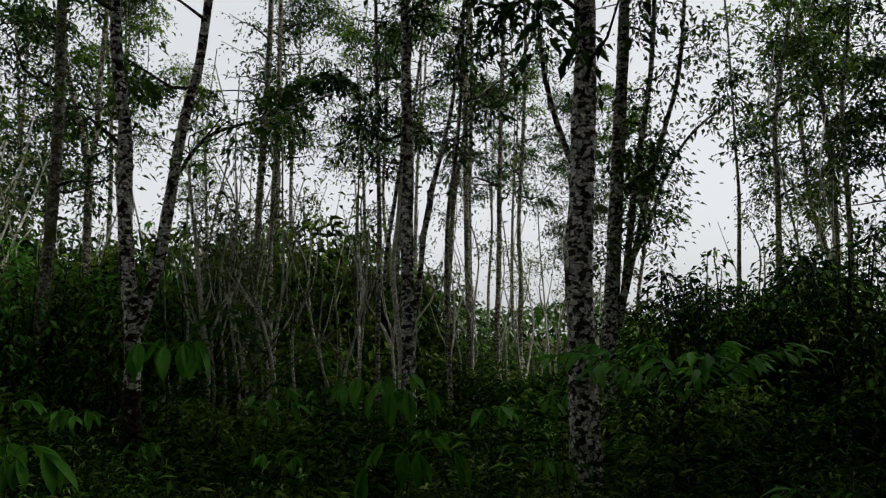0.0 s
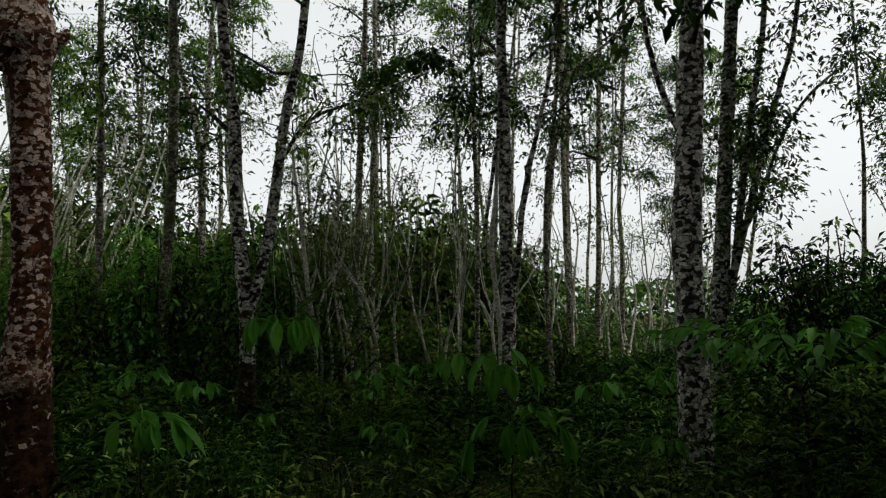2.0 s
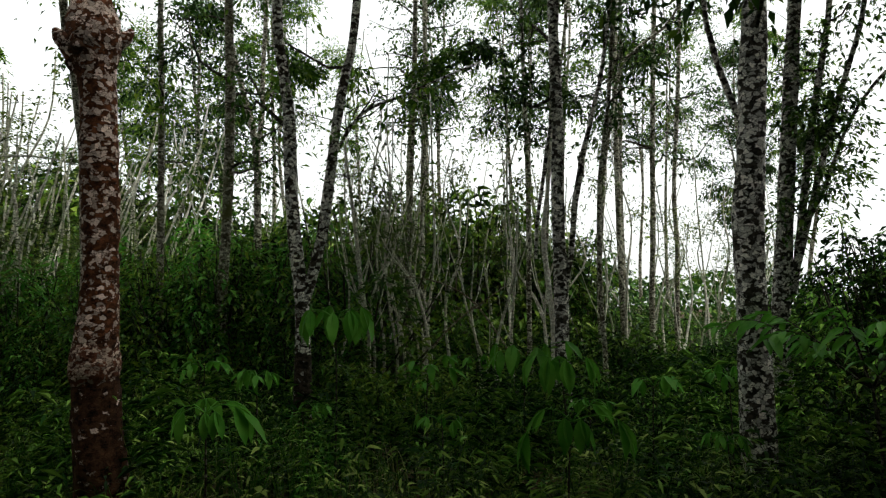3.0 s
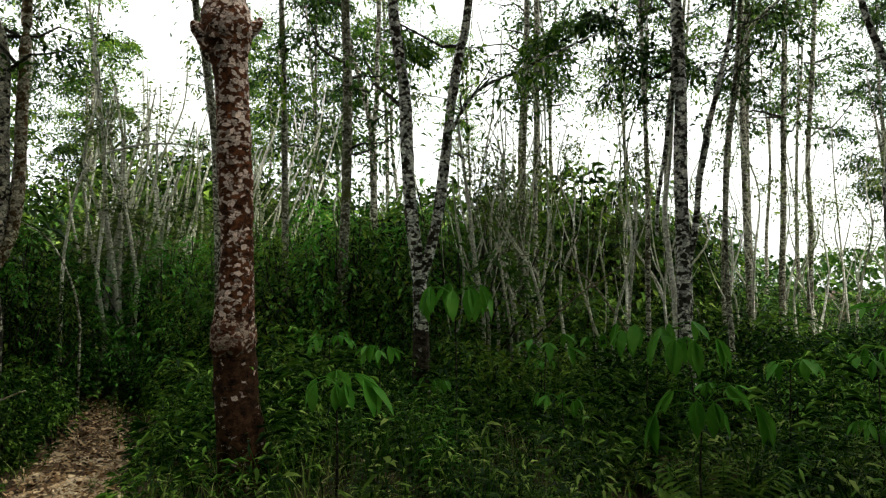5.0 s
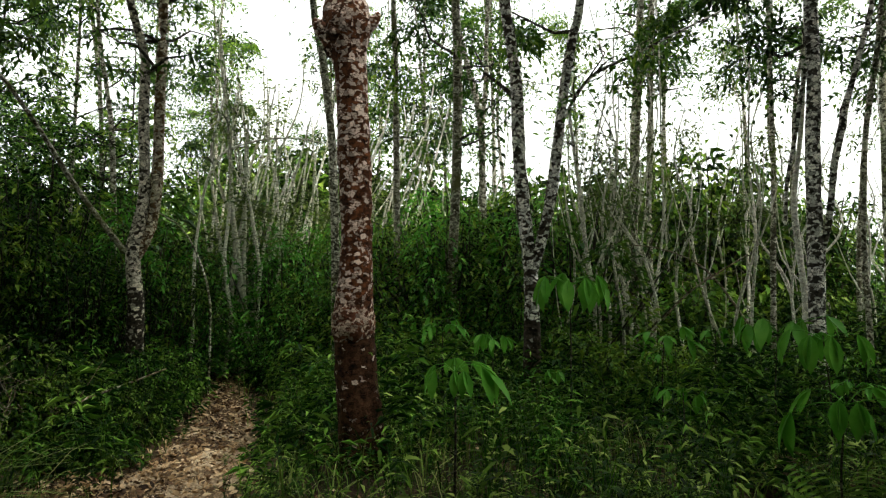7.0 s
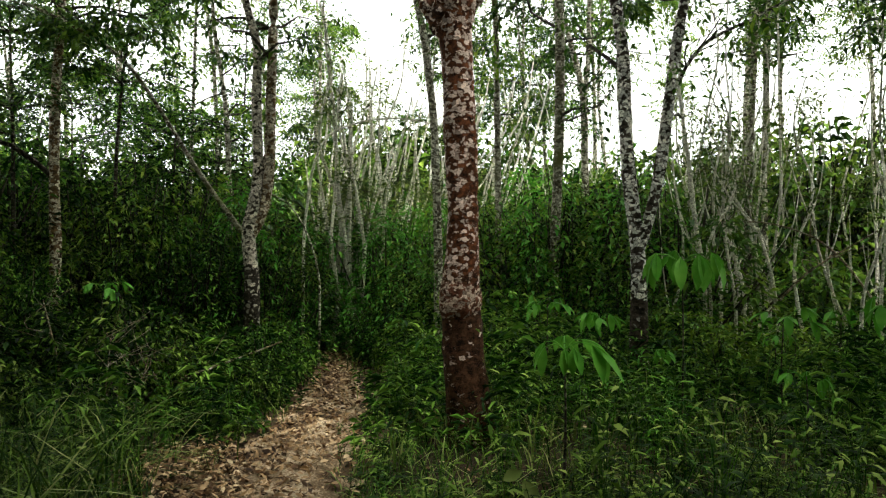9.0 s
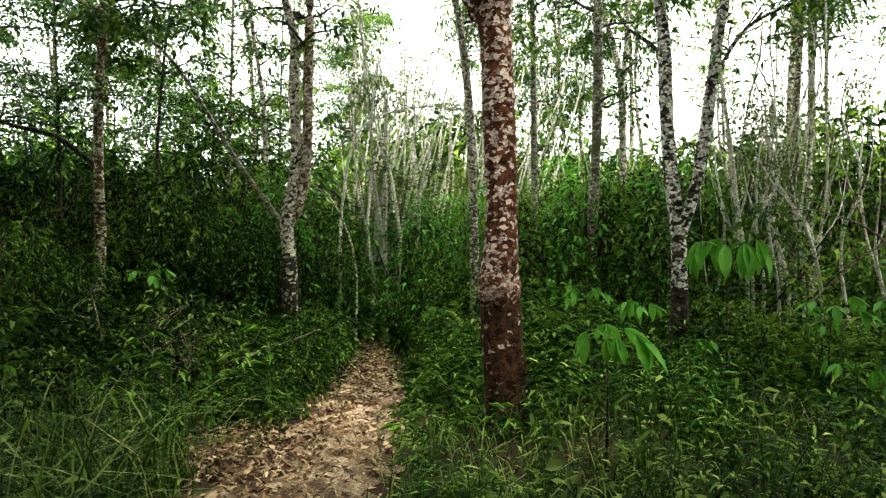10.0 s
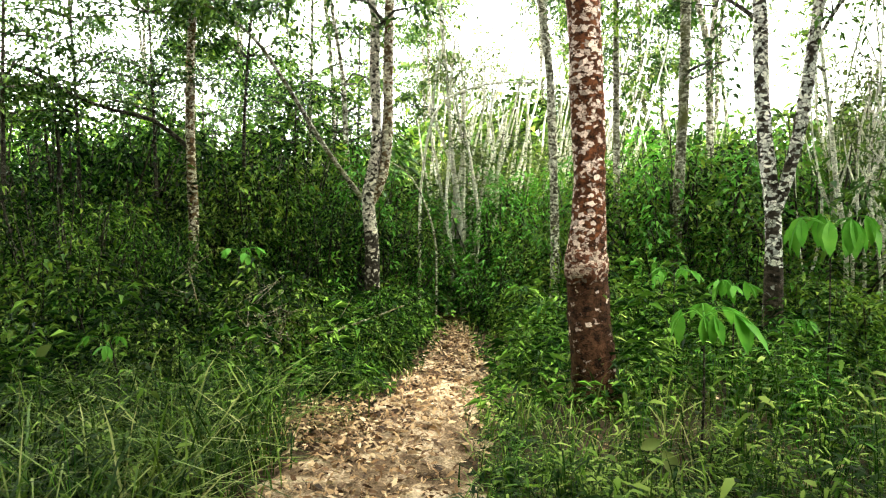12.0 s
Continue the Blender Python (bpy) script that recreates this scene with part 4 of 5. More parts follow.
# ---- bleached saplings of the thicket ----
def pole(seed, height, leafy, limbs=2, wander=0.1):
    rng = np.random.default_rng(seed)
    lean = rng.normal(0, 0.05, 2)
    pts = [(0, 0, -0.05, 0.028)]
    for f in (0.2, 0.4, 0.6, 0.8, 1.0):
        pts.append((lean[0] * height * f + rng.normal(0, wander), lean[1] * height * f + rng.normal(0, wander), height * f, 0.026 * (1 - 0.7 * f)))
    line = smooth_line(pts, 0.25)
    t = empty("sapling", (0, 0, 0), "thin bleached sapling with a sparse top", "sapling", "saplings")
    v, q = tube(line, 6, 0.05, seed)
    piece("stem", mesh_from("pole", v, q, None, True), BARK_POLE, t)
    k = len(line) // 2
    for j in range(limbs):
        az = rng.uniform(0, 6.28)
        s = line[max(2, k - 3 + j * 2), :3]
        out, bend = rng.uniform(0.12, 0.4), az + rng.normal(0, 0.5)
        rise = rng.uniform(0.6, 1.4)
        l2 = smooth_line([(*s, 0.013), (s[0] + out * np.cos(az), s[1] + out * np.sin(az), s[2] + rise * 0.5, 0.009), (s[0] + out * np.cos(az) + 0.2 * np.cos(bend), s[1] + out * np.sin(az) + 0.2 * np.sin(bend), s[2] + rise * 1.3, 0.004)], 0.2)
        v, q = tube(l2, 5)
        piece("limb", mesh_from("pole_limb", v, q, None, True), BARK_POLE, t)
    wood, leaves = twigs_and_leaves([line], height * 0.45, height, max(2, leafy // 2), 0.45, 8, 0.075, rng, 0.12)
    tagged(piece("branchwork", mesh_from("twigs", *wood), TWIG, t), kind="stuff")
    tagged(piece("crown", mesh_from("crown", leaves[0], None, leaves[1]), LEAF_PALE, t), kind="stuff")
    return t


poles = [pole(31, 3.6, 5, 2), pole(32, 4.6, 6, 2), pole(33, 5.4, 8, 1), pole(34, 3.0, 4, 1), pole(35, 4.2, 7, 2)]
straight = [pole(36, 4.6, 3, 0, 0.04), pole(37, 5.2, 4, 0, 0.04), pole(38, 3.9, 3, 0, 0.04)]
rs = random.Random(5)
# bearing from, to; distance from, to; how many; lean to the right in degrees
for a0, a1, r0, r1, n, lean in (
    (3, 21, 9.2, 13.5, 38, 0), (-14, 2, 11, 17, 22, 0), (45.8, 49.2, 10.4, 11.8, 15, 0), (36.5, 45.2, 12.6, 14, 34, 13), (44, 50.5, 12.4, 13.6, 22, 4), (14, 20, 9.5, 12, 12, 0), (22, 33, 12, 16, 12, 0), (-33, -24, 9.5, 13, 8, 0)):
    for i in range(n):
        x, y = az_place(a0 + (a1 - a0) * (i + rs.random()) / n, rs.uniform(r0, r1))
        girth = 1.5 if 36 < a0 < 50 else 1.0
        mid = radians((a0 + a1) / 2)
        tilt = Matrix.Rotation(radians(lean + rs.gauss(0, 3.8)), 4, Vector((-math.sin(mid), math.cos(mid), 0))) @ Matrix.Rotation(radians(rs.gauss(0, 3)), 4, "X")
        m = Matrix.Translation((x, y, 0)) @ tilt @ pose(0, 0, 0, 0, 0, rs.uniform(0, 360)) @ Matrix.Diagonal((girth, girth, rs.uniform(0.8, 1.15), 1))
        src = straight[i % 3] if 36 < a0 < 50 else poles[(i * 3 + int(a0)) % 5]
        if "used" not in src:
            src["used"] = 1
            src.matrix_basis = m
        else:
            copy_thing(src, m).matrix_basis = m


# ---- shrubs ----
def shrub(seed, leaf, count, size, stalks, label, pad=0.1):
    """A shrub one metre high and about as wide, to be scaled: stalks that end in flat pads of leaves."""
    rng = np.random.default_rng(seed)
    t = empty("shrub", (0, 0, 0), label, "shrub", "shrubs")
    stems, tips = [], []
    for _ in range(stalks):
        az, f = rng.uniform(0, 6.28), rng.uniform(0.1, 0.66)
        top = np.array([np.cos(az) * f, np.sin(az) * f, rng.uniform(0.42, 1.0) * (1 - 0.5 * f * f)])
        l = smooth_line([(0.1 * np.cos(az), 0.1 * np.sin(az), -0.03, 0.011), (*(top * (0.6, 0.6, 0.5)), 0.008), (*top, 0.003)], 0.4)
        stems.append(tube(l, 3))
        tips.append(l[-1, :3])
        if rng.random() < 0.25:
            tips.append(l[len(l) // 2, :3] + rng.normal(0, 0.05, 3))
    v, q = join(stems)
    tagged(piece("stemwork", mesh_from("shrub_stems", v, q), TWIG, t), kind="stuff")
    tips = np.array(tips)
    share = rng.lognormal(0, 0.6, len(tips))
    k = rng.choice(len(tips), count, p=share / share.sum())
    out = rng.normal(0, pad * 1.1, (count, 3)) * (1, 1, 0.22)
    b = tips[k] + out
    b[:, 2] = np.abs(b[:, 2] - 0.9 * np.hypot(out[:, 0], out[:, 1]) ** 2 / pad)
    ax = unit(out * (1, 1, 0) + 1e-6) * 0.8 + b * (0.5, 0.5, 0) + rng.normal(0, 0.35, (count, 3)) + (0, 0, -0.15)
    ln = size * rng.uniform(0.6, 1.5, count)
    up = np.array([[0, 0, 1.0]]) + rng.normal(0, 0.28, (count, 3))
    v, tr = leaf_cloud(b, ax, ln, ln * rng.uniform(0.32, 0.5, count), up, rng=rng)
    tagged(piece("foliage", mesh_from("shrub_leaves", v, None, tr), leaf, t), kind="stuff")
    return t


DARK_SHRUB, FRESH_SHRUB, LOW_SHRUB = "tall dense dark green shrub among the trees", "fresh light green shrub among the trees", "low leafy green shrub on the forest floor"
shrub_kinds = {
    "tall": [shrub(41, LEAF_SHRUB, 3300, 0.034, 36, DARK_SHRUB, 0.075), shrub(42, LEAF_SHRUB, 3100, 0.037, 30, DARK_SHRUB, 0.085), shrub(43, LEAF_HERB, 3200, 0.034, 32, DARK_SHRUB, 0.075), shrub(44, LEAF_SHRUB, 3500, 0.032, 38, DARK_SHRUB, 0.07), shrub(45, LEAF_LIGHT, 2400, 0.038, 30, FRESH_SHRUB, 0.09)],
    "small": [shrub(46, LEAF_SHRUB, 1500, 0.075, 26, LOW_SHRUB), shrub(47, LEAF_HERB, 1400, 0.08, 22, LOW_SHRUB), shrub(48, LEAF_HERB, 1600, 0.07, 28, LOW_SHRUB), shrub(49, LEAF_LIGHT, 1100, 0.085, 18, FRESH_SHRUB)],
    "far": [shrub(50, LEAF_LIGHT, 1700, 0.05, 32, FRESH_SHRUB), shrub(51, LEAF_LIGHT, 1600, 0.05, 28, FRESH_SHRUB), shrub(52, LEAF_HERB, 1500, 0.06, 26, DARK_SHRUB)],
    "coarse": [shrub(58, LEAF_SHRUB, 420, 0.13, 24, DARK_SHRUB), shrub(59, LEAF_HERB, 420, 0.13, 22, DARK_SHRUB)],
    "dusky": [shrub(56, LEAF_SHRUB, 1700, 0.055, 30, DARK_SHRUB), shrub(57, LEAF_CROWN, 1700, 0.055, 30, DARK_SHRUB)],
    "fresh": [shrub(53, LEAF_LIGHT, 3000, 0.036, 40, FRESH_SHRUB, 0.09), shrub(54, LEAF_YOUNG, 2800, 0.036, 38, FRESH_SHRUB, 0.09), shrub(55, LEAF_HERB, 3000, 0.035, 38, DARK_SHRUB, 0.09)],
}
rs = random.Random(9)
# bearing from, to; distance from, to; height from, to; how many; which kind
HEDGE_BY_PATH = (
    (66, 84, 10.2, 12.5, 2.6, 3.3, 12, "tall"),
    (60, 66, 10.2, 12.5, 2.5, 3.1, 5, "tall"),
    (54, 60, 10.2, 12.5, 2.5, 3.1, 5, "fresh"),
    (54, 84, 9.6, 10.6, 1.6, 2.3, 16, "tall"),
    (70, 84, 8.2, 9.6, 1.4, 2.1, 7, "tall"),
    (57, 70, 7.8, 8.8, 0.5, 0.85, 9, "small"),
    (62, 86, 6.6, 8.0, 0.7, 1.2, 10, "small"),
    (49.5, 53, 11, 13.5, 1.9, 2.4, 4, "fresh"),
    (53, 58, 6.6, 8.4, 0.35, 0.6, 6, "small"),
    (53, 55, 6.9, 9.4, 0.6, 0.95, 4, "small"),
    (51, 53.5, 9.6, 11, 1.0, 1.5, 4, "fresh"),
    (46.6, 50.4, 10.9, 11.6, 0.8, 1.25, 5, "fresh"),
    (58, 84, 5.6, 7.2, 0.4, 0.7, 14, "small"),
    (47, 54, 16, 20, 3.6, 4.6, 5, "far"),
    (54, 67, 13.5, 17, 3.2, 4.0, 9, "dusky"),
    (66, 86, 14, 19, 3.4, 4.6, 11, "far"),
)
HEDGE_CENTRE = (
    (36, 45.5, 11, 12.6, 2.1, 2.4, 12, "fresh"),
    (40, 46, 9.6, 10.6, 1.2, 1.6, 5, "fresh"),
    (28, 37, 9.8, 11.5, 2.2, 2.8, 9, "fresh"),
    (20, 33, 10.5, 12.5, 2.7, 3.3, 13, "fresh"),
    (22, 34, 9.2, 10.2, 1.2, 1.7, 9, "fresh"),
    (42.5, 47, 7.5, 10, 0.5, 0.9, 7, "small"),
    (45.8, 48.4, 8.4, 9.6, 0.7, 1.05, 5, "small"),
    (20, 42, 7.6, 9.2, 0.6, 1.0, 14, "small"),
    (35, 47, 15.5, 18, 4.2, 5.1, 13, "far"),
    (20, 34, 15, 18, 3.2, 4.2, 8, "dusky"),
)
HEDGE_AHEAD = (
    (8.5, 20, 13.6, 15, 3.4, 4.1, 12, "far"),
    (2.5, 9, 14, 15, 3.0, 3.5, 6, "tall"),
    (2, 20, 11, 13.5, 1.0, 1.6, 14, "small"),
    (-26, 2, 14, 18, 1.3, 2.2, 20, "dusky"),
    (-34, -20, 8.6, 10.5, 1.8, 2.9, 12, "tall"),
    (-20, 2, 9, 12, 0.7, 1.2, 14, "small"),
    (-36, -18, 6.6, 8, 0.8, 1.3, 8, "small"),
    (-10, 20, 7, 9, 0.5, 0.9, 16, "small"),
)
# shrubs added unseen at the back, to block low light on the view
UNSEEN_HEDGE = (
    (100, 310, 6, 10, 1.2, 2.4, 26, "coarse"),
    (105, 310, 7.5, 10, 3.4, 5.0, 40, "coarse"),
)
for a0, a1, r0, r1, h0, h1, n, k in (*HEDGE_BY_PATH, *HEDGE_CENTRE, *HEDGE_AHEAD, *UNSEEN_HEDGE):
    for i in range(n):
        x, y = az_place(a0 + (a1 - a0) * (i + rs.uniform(0.1, 0.9)) / n, rs.uniform(r0, r1))
        h = rs.uniform(h0, h1)
        w = h * rs.uniform(0.75, 1.1) if h < 1.6 else h * rs.uniform(0.75, 1.0)
        clear = float(off_path(np.array([x]), np.array([y]))[0])
        if (clear < 0.45 * w and r1 < 10.5) or math.hypot(x + 5.5, y - 2.45) < 0.75:
            continue
        m = pose(x, y, 0, 0, 0, rs.uniform(0, 360)) @ Matrix.Diagonal((w, w, h, 1))
        src = rs.choice(shrub_kinds[k])
        if "used" not in src:
            src["used"] = 1
            src.matrix_basis = m
        else:
            copy_thing(src, m).matrix_basis = m
for group in (*kinds.values(), poles, straight, *shrub_kinds.values()):
    for ob in group:
        if "used" in ob:
            del ob["used"]


# ---- the far edge of the forest ----
def far_wood(n, rng):
    az = np.radians(rng.uniform(-60, 110, n))
    r = rng.uniform(38, 62, n)
    topz = 3.6 + 1.1 * np.sin(az * 9 + 1) + 0.8 * np.sin(az * 23) + 1.6 * np.clip(np.degrees(az) / 30, 0, 1)
    z = rng.uniform(0, 1, n) ** 0.7 * topz * (r / 45)
    b = np.stack([-r * np.sin(az), r * np.cos(az), z], 1)
    ln = rng.uniform(0.25, 0.6, n)
    return leaf_cloud(b, rng.normal(size=(n, 3)), ln, ln * 0.6, rng=rng)


v, tr = far_wood(30000, np.random.default_rng(3))
tagged(piece("far_woods", mesh_from("far_woods", v, None, tr), LEAF_CROWN), "far edge of the plantation, a low leafy tree line", "trees", kind="stuff")


# ---- grass and herbs ----
def blades(x, y, height, width, lean, rng):
    n = len(x)
    az = rng.uniform(0, 2 * np.pi, n)
    d = np.stack([np.cos(az), np.sin(az), np.zeros(n)], 1)
    s = np.stack([-np.sin(az), np.cos(az), np.zeros(n)], 1)
    base = np.stack([x, y, ground_height(x, y) - 0.01], 1)
    rows = []
    for f, w in ((0, 0.8), (0.4, 1.0), (0.75, 0.7), (1.0, 0.06)):
        c = base + d * (height * lean * f**2)[:, None] + np.array([[0, 0, 1.0]]) * (height * (f - 0.42 * lean * f**3))[:, None]
        rows += [c + s * (width * w * 0.5)[:, None], c - s * (width * w * 0.5)[:, None]]
    v = np.stack(rows, 1)
    i = np.arange(n)[:, None] * 8
    return v.reshape(-1, 3), np.concatenate([i + [[0, 1, 3, 2]], i + [[2, 3, 5, 4]], i + [[4, 5, 7, 6]]])


def sector(n, a0, a1, r0, r1, rng, power=1.0):
    az = np.radians(rng.uniform(a0, a1, n))
    r = r0 + (r1 - r0) * rng.uniform(0, 1, n) ** power
    return -r * np.sin(az), r * np.cos(az)


rng = np.random.default_rng(17)
x, y = sector(25000, -48, 98, 2.2, 9.5, rng, 1.15)
tuft = 0.5 + 0.5 * np.sin(x * 2.6 + 0.9 * np.sin(y * 3.1)) * np.cos(y * 2.2 + 0.8)
litter_patch = np.hypot((x + 4.4) / 0.6, (y - 2.4) / 0.5) < 1
keep = (off_path(x, y) > rng.exponential(0.16, len(x)) - 0.06) & (rng.uniform(0, 1, len(x)) < (0.25 + tuft) * np.where(litter_patch, 0.12, 1) * np.where((np.hypot(x, y) < 5.0) & (x > -3.2), np.where((np.abs(x + 0.1) < 0.5) & (y > 2.8), 0.05, 0.3), 1))
x, y, tuft = x[keep], y[keep], tuft[keep]
v, q = blades(x, y, (0.14 + 0.3 * tuft) * rng.uniform(0.5, 1.3, len(x)), rng.uniform(0.005, 0.012, len(x)), rng.uniform(0.2, 1.2, len(x)), rng)
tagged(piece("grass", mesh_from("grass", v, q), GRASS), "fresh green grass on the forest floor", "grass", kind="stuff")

x, y = sector(6000, 98, 312, 1.1, 8.5, rng, 0.7)
keep = off_path(x, y) > 0.05
x, y = x[keep], y[keep]
v, q = blades(x, y, rng.uniform(0.1, 0.4, len(x)), rng.uniform(0.006, 0.011, len(x)), rng.uniform(0.2, 1.2, len(x)), rng)
tagged(piece("grass", mesh_from("grass", v, q), GRASS), "grass on the near side of the path", "grass", kind="stuff")

x, y = sector(5000, -48, 98, 0.5, 2.5, rng, 0.7)
keep = off_path(x, y) > rng.exponential(0.12, len(x))
x, y = x[keep], y[keep]
v, q = blades(x, y, rng.uniform(0.05, 0.22, len(x)), rng.uniform(0.004, 0.009, len(x)), rng.uniform(0.3, 1.3, len(x)), rng)
tagged(piece("grass", mesh_from("grass", v, q), GRASS), "short trampled grass beside the path", "grass", kind="stuff")

# fine low grass that hides the earth between the herbs
for count, mat, low, high in ((6500, GRASS, 0.06, 0.2), (900, GRASS_PALE, 0.08, 0.3)):
    x, y = sector(count, -36, 66, 2.3, 4.9, rng)
    keep = (off_path(x, y) > rng.exponential(0.1, len(x)) + 0.02) & (rng.uniform(0, 1, len(x)) < np.where(x > -1.2, 0.5, 1))
    x, y = x[keep], y[keep]
    v, q = blades(x, y, rng.uniform(low, high, len(x)), rng.uniform(0.004, 0.009, len(x)), rng.uniform(0.4, 1.4, len(x)), rng)
    tagged(piece("grass", mesh_from("grass", v, q), mat), "fine low grass between the herbs", "grass", kind="stuff")

# tall tufts on the open side of the path
x, y = sector(2300, 64, 92, 2.7, 5.6, rng)
keep = off_path(x, y) > 0.15
x, y = x[keep], y[keep]
v, q = blades(x, y, rng.uniform(0.3, 0.85, len(x)), rng.uniform(0.007, 0.015, len(x)), rng.uniform(0.4, 1.4, len(x)), rng)
tagged(piece("tall_grass", mesh_from("tall_grass", v, q), GRASS_LONG), "long arching grass beside the path", "grass", kind="stuff")


x, y = sector(70, 66, 84, 2.9, 4.4, rng)
keep = off_path(x, y) > 0.5
x, y = x[keep], y[keep]
v, q = blades(x, y, rng.uniform(0.55, 1.05, len(x)), rng.uniform(0.009, 0.015, len(x)), rng.uniform(0.6, 1.5, len(x)), rng)
tagged(piece("tall_grass", mesh_from("tall_grass", v, q), GRASS_PALE), "long pale arching grass stalks beside the path", "grass", kind="stuff")


def herbs(n_plants, per, a0, a1, r0, r1, h0, h1, size, rng, fine):
    """Low plants in clumps: stems with whorls of narrow leaves, most of them near the top, and bare hollows between."""
    x, y = sector(n_plants, a0, a1, r0, r1, rng)
    keep = off_path(x, y) > rng.exponential(0.15, len(x)) + 0.02
    x, y = x[keep], y[keep]
    lump = 0.55 + 0.32 * np.sin(x * 1.1 + 2 * np.sin(y * 0.6)) * np.sin(y * 1.3 + 1.7) + 0.36 * np.sin(x * 4.1 + y + np.sin(y * 2.3)) * np.sin(y * 3.7 - 0.5 * x)
    hollow = np.hypot((x + 2.7) / 0.6, (y - 3.35) / 0.5) < 1
    bare = np.hypot((x + 4.4) / 0.6, (y - 2.4) / 0.5) < 1
    chance = np.clip((lump - 0.36) * 3.2, 0.03, 1) * np.where(hollow | bare, 0.15, 1) * np.where((np.hypot(x, y) < 3.3) & (x > -3), 0.75, 1)
    keep = rng.uniform(0, 1, len(x)) < chance
    x, y, lump = x[keep], y[keep], np.clip(lump[keep], 0.1, 1.1)
    h = (h0 + (h1 - h0) * rng.uniform(0, 1, len(x)) ** 2.0) * (0.45 + 0.85 * lump)
    by_red_tree = np.hypot((x + 2.75) / 0.9, (y - 3.25) / 0.95) < 1
    by_fern = (np.abs(x + 0.1) < 0.6) & (y > 2.4) & (y < 4.5)
    h = np.where(by_red_tree | by_fern, h * 0.45, h)
    h = h * np.clip(0.1 + off_path(x, y) / 0.85, 0.25, 1)
    lean = rng.normal(0, 0.22, (len(x), 2)) * h[:, None]
    i = np.repeat(np.arange(len(x)), per)
    n = len(i)
    f = 1 - 0.88 * rng.uniform(0, 1, n) ** 1.5
    az = rng.uniform(0, 6.283, n)
    out = 0.01 + 0.05 * rng.uniform(0, 1, n)
    hz = ground_height(x, y)
    b = np.stack([x[i] + lean[i, 0] * f + np.cos(az) * out, y[i] + lean[i, 1] * f + np.sin(az) * out, hz[i] + h[i] * f], 1)
    ax = np.stack([np.cos(az), np.sin(az), rng.normal(0.1, 0.27, n)], 1)
    plant = 0.55 + 0.9 * rng.uniform(0, 1, len(x)) ** 1.6
    ln = size * plant[i] * rng.uniform(0.6, 1.3, n)
    up = np.array([[0, 0, 1.0]]) + rng.normal(0, 0.27, (n, 3))
    lv, lt = leaf_cloud(b, ax, ln, ln * rng.uniform(0.13, 0.28, n), up, 0.3, fine, rng)
    turn = rng.uniform(0, 6.283, len(x))
    flat = np.stack([np.cos(turn), np.sin(turn), np.zeros(len(x))], 1)
    foot, tip = np.stack([x, y, hz - 0.01], 1), np.stack([x + lean[:, 0] * 0.95, y + lean[:, 1] * 0.95, hz + h * 0.95], 1)
    sv = np.stack([foot + flat * 0.0022, foot - flat * 0.0022, tip - flat * 0.001, tip + flat * 0.001], 1).reshape(-1, 3)
    sq = np.arange(len(x))[:, None] * 4 + np.array([[0, 1, 2, 3]])
    return (lv, lt), (sv, sq)


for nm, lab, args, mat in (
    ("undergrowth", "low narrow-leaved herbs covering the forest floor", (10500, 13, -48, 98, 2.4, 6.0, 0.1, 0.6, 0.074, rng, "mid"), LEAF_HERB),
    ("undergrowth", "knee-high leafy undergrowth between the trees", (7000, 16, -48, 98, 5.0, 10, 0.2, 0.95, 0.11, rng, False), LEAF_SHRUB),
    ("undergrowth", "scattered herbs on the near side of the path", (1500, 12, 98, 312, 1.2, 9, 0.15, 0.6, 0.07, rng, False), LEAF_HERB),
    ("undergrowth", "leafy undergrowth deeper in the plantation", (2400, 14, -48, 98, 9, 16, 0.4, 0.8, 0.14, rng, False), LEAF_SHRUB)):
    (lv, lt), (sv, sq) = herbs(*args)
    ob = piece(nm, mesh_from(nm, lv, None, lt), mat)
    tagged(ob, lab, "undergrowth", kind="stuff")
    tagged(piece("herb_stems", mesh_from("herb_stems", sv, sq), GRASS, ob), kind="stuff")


# ---- weeds: slender stems with pairs of narrow leaves ----
def weed(seed, stems, tall, blade, mat, name="weed"):
    rng = np.random.default_rng(seed)
    t = empty(name, (0, 0, 0), "slender leafy weed with pairs of narrow leaves", "weed", "weeds")
    wood, base, axis, size = [], [], [], []
    for _ in range(stems):
        az, lean, h = rng.uniform(0, 6.28), rng.uniform(0.05, 0.45), tall * rng.uniform(0.5, 1.0)
        d = np.array([np.cos(az), np.sin(az), 0]) * lean
        l = smooth_line([(d[0] * 0.1, d[1] * 0.1, -0.02, 0.0026), (d[0] * 0.4 * h, d[1] * 0.4 * h, h * 0.55, 0.002), (d[0] * h, d[1] * h, h, 0.001)], 0.07)
        wood.append(tube(l, 3))
        for k in range(1, len(l)):
            turn = az + k * 1.57 + rng.normal(0, 0.3)
            for s in (0, np.pi):
                if rng.random() < 0.85:
                    base.append(l[k, :3])
                    axis.append((np.cos(turn + s), np.sin(turn + s), rng.normal(0.15, 0.3)))
                    size.append(blade * rng.uniform(0.6, 1.25) * (0.6 + 0.5 * np.sin(np.pi * k / len(l))))
    v, q = join(wood)
    tagged(piece("stemwork", mesh_from("weed_stems", v, q), LEAF_FRESH, t), kind="stuff")
    size = np.array(size)
    v, tr = leaf_cloud(np.array(base), np.array(axis), size, size * rng.uniform(0.15, 0.26, len(size)), np.array([[0, 0, 1.0]]) + rng.normal(0, 0.35, (len(size), 3)), 0.3, "mid", rng)
    tagged(piece("foliage", mesh_from("weed_leaves", v, None, tr), mat, t), kind="stuff")
    return t


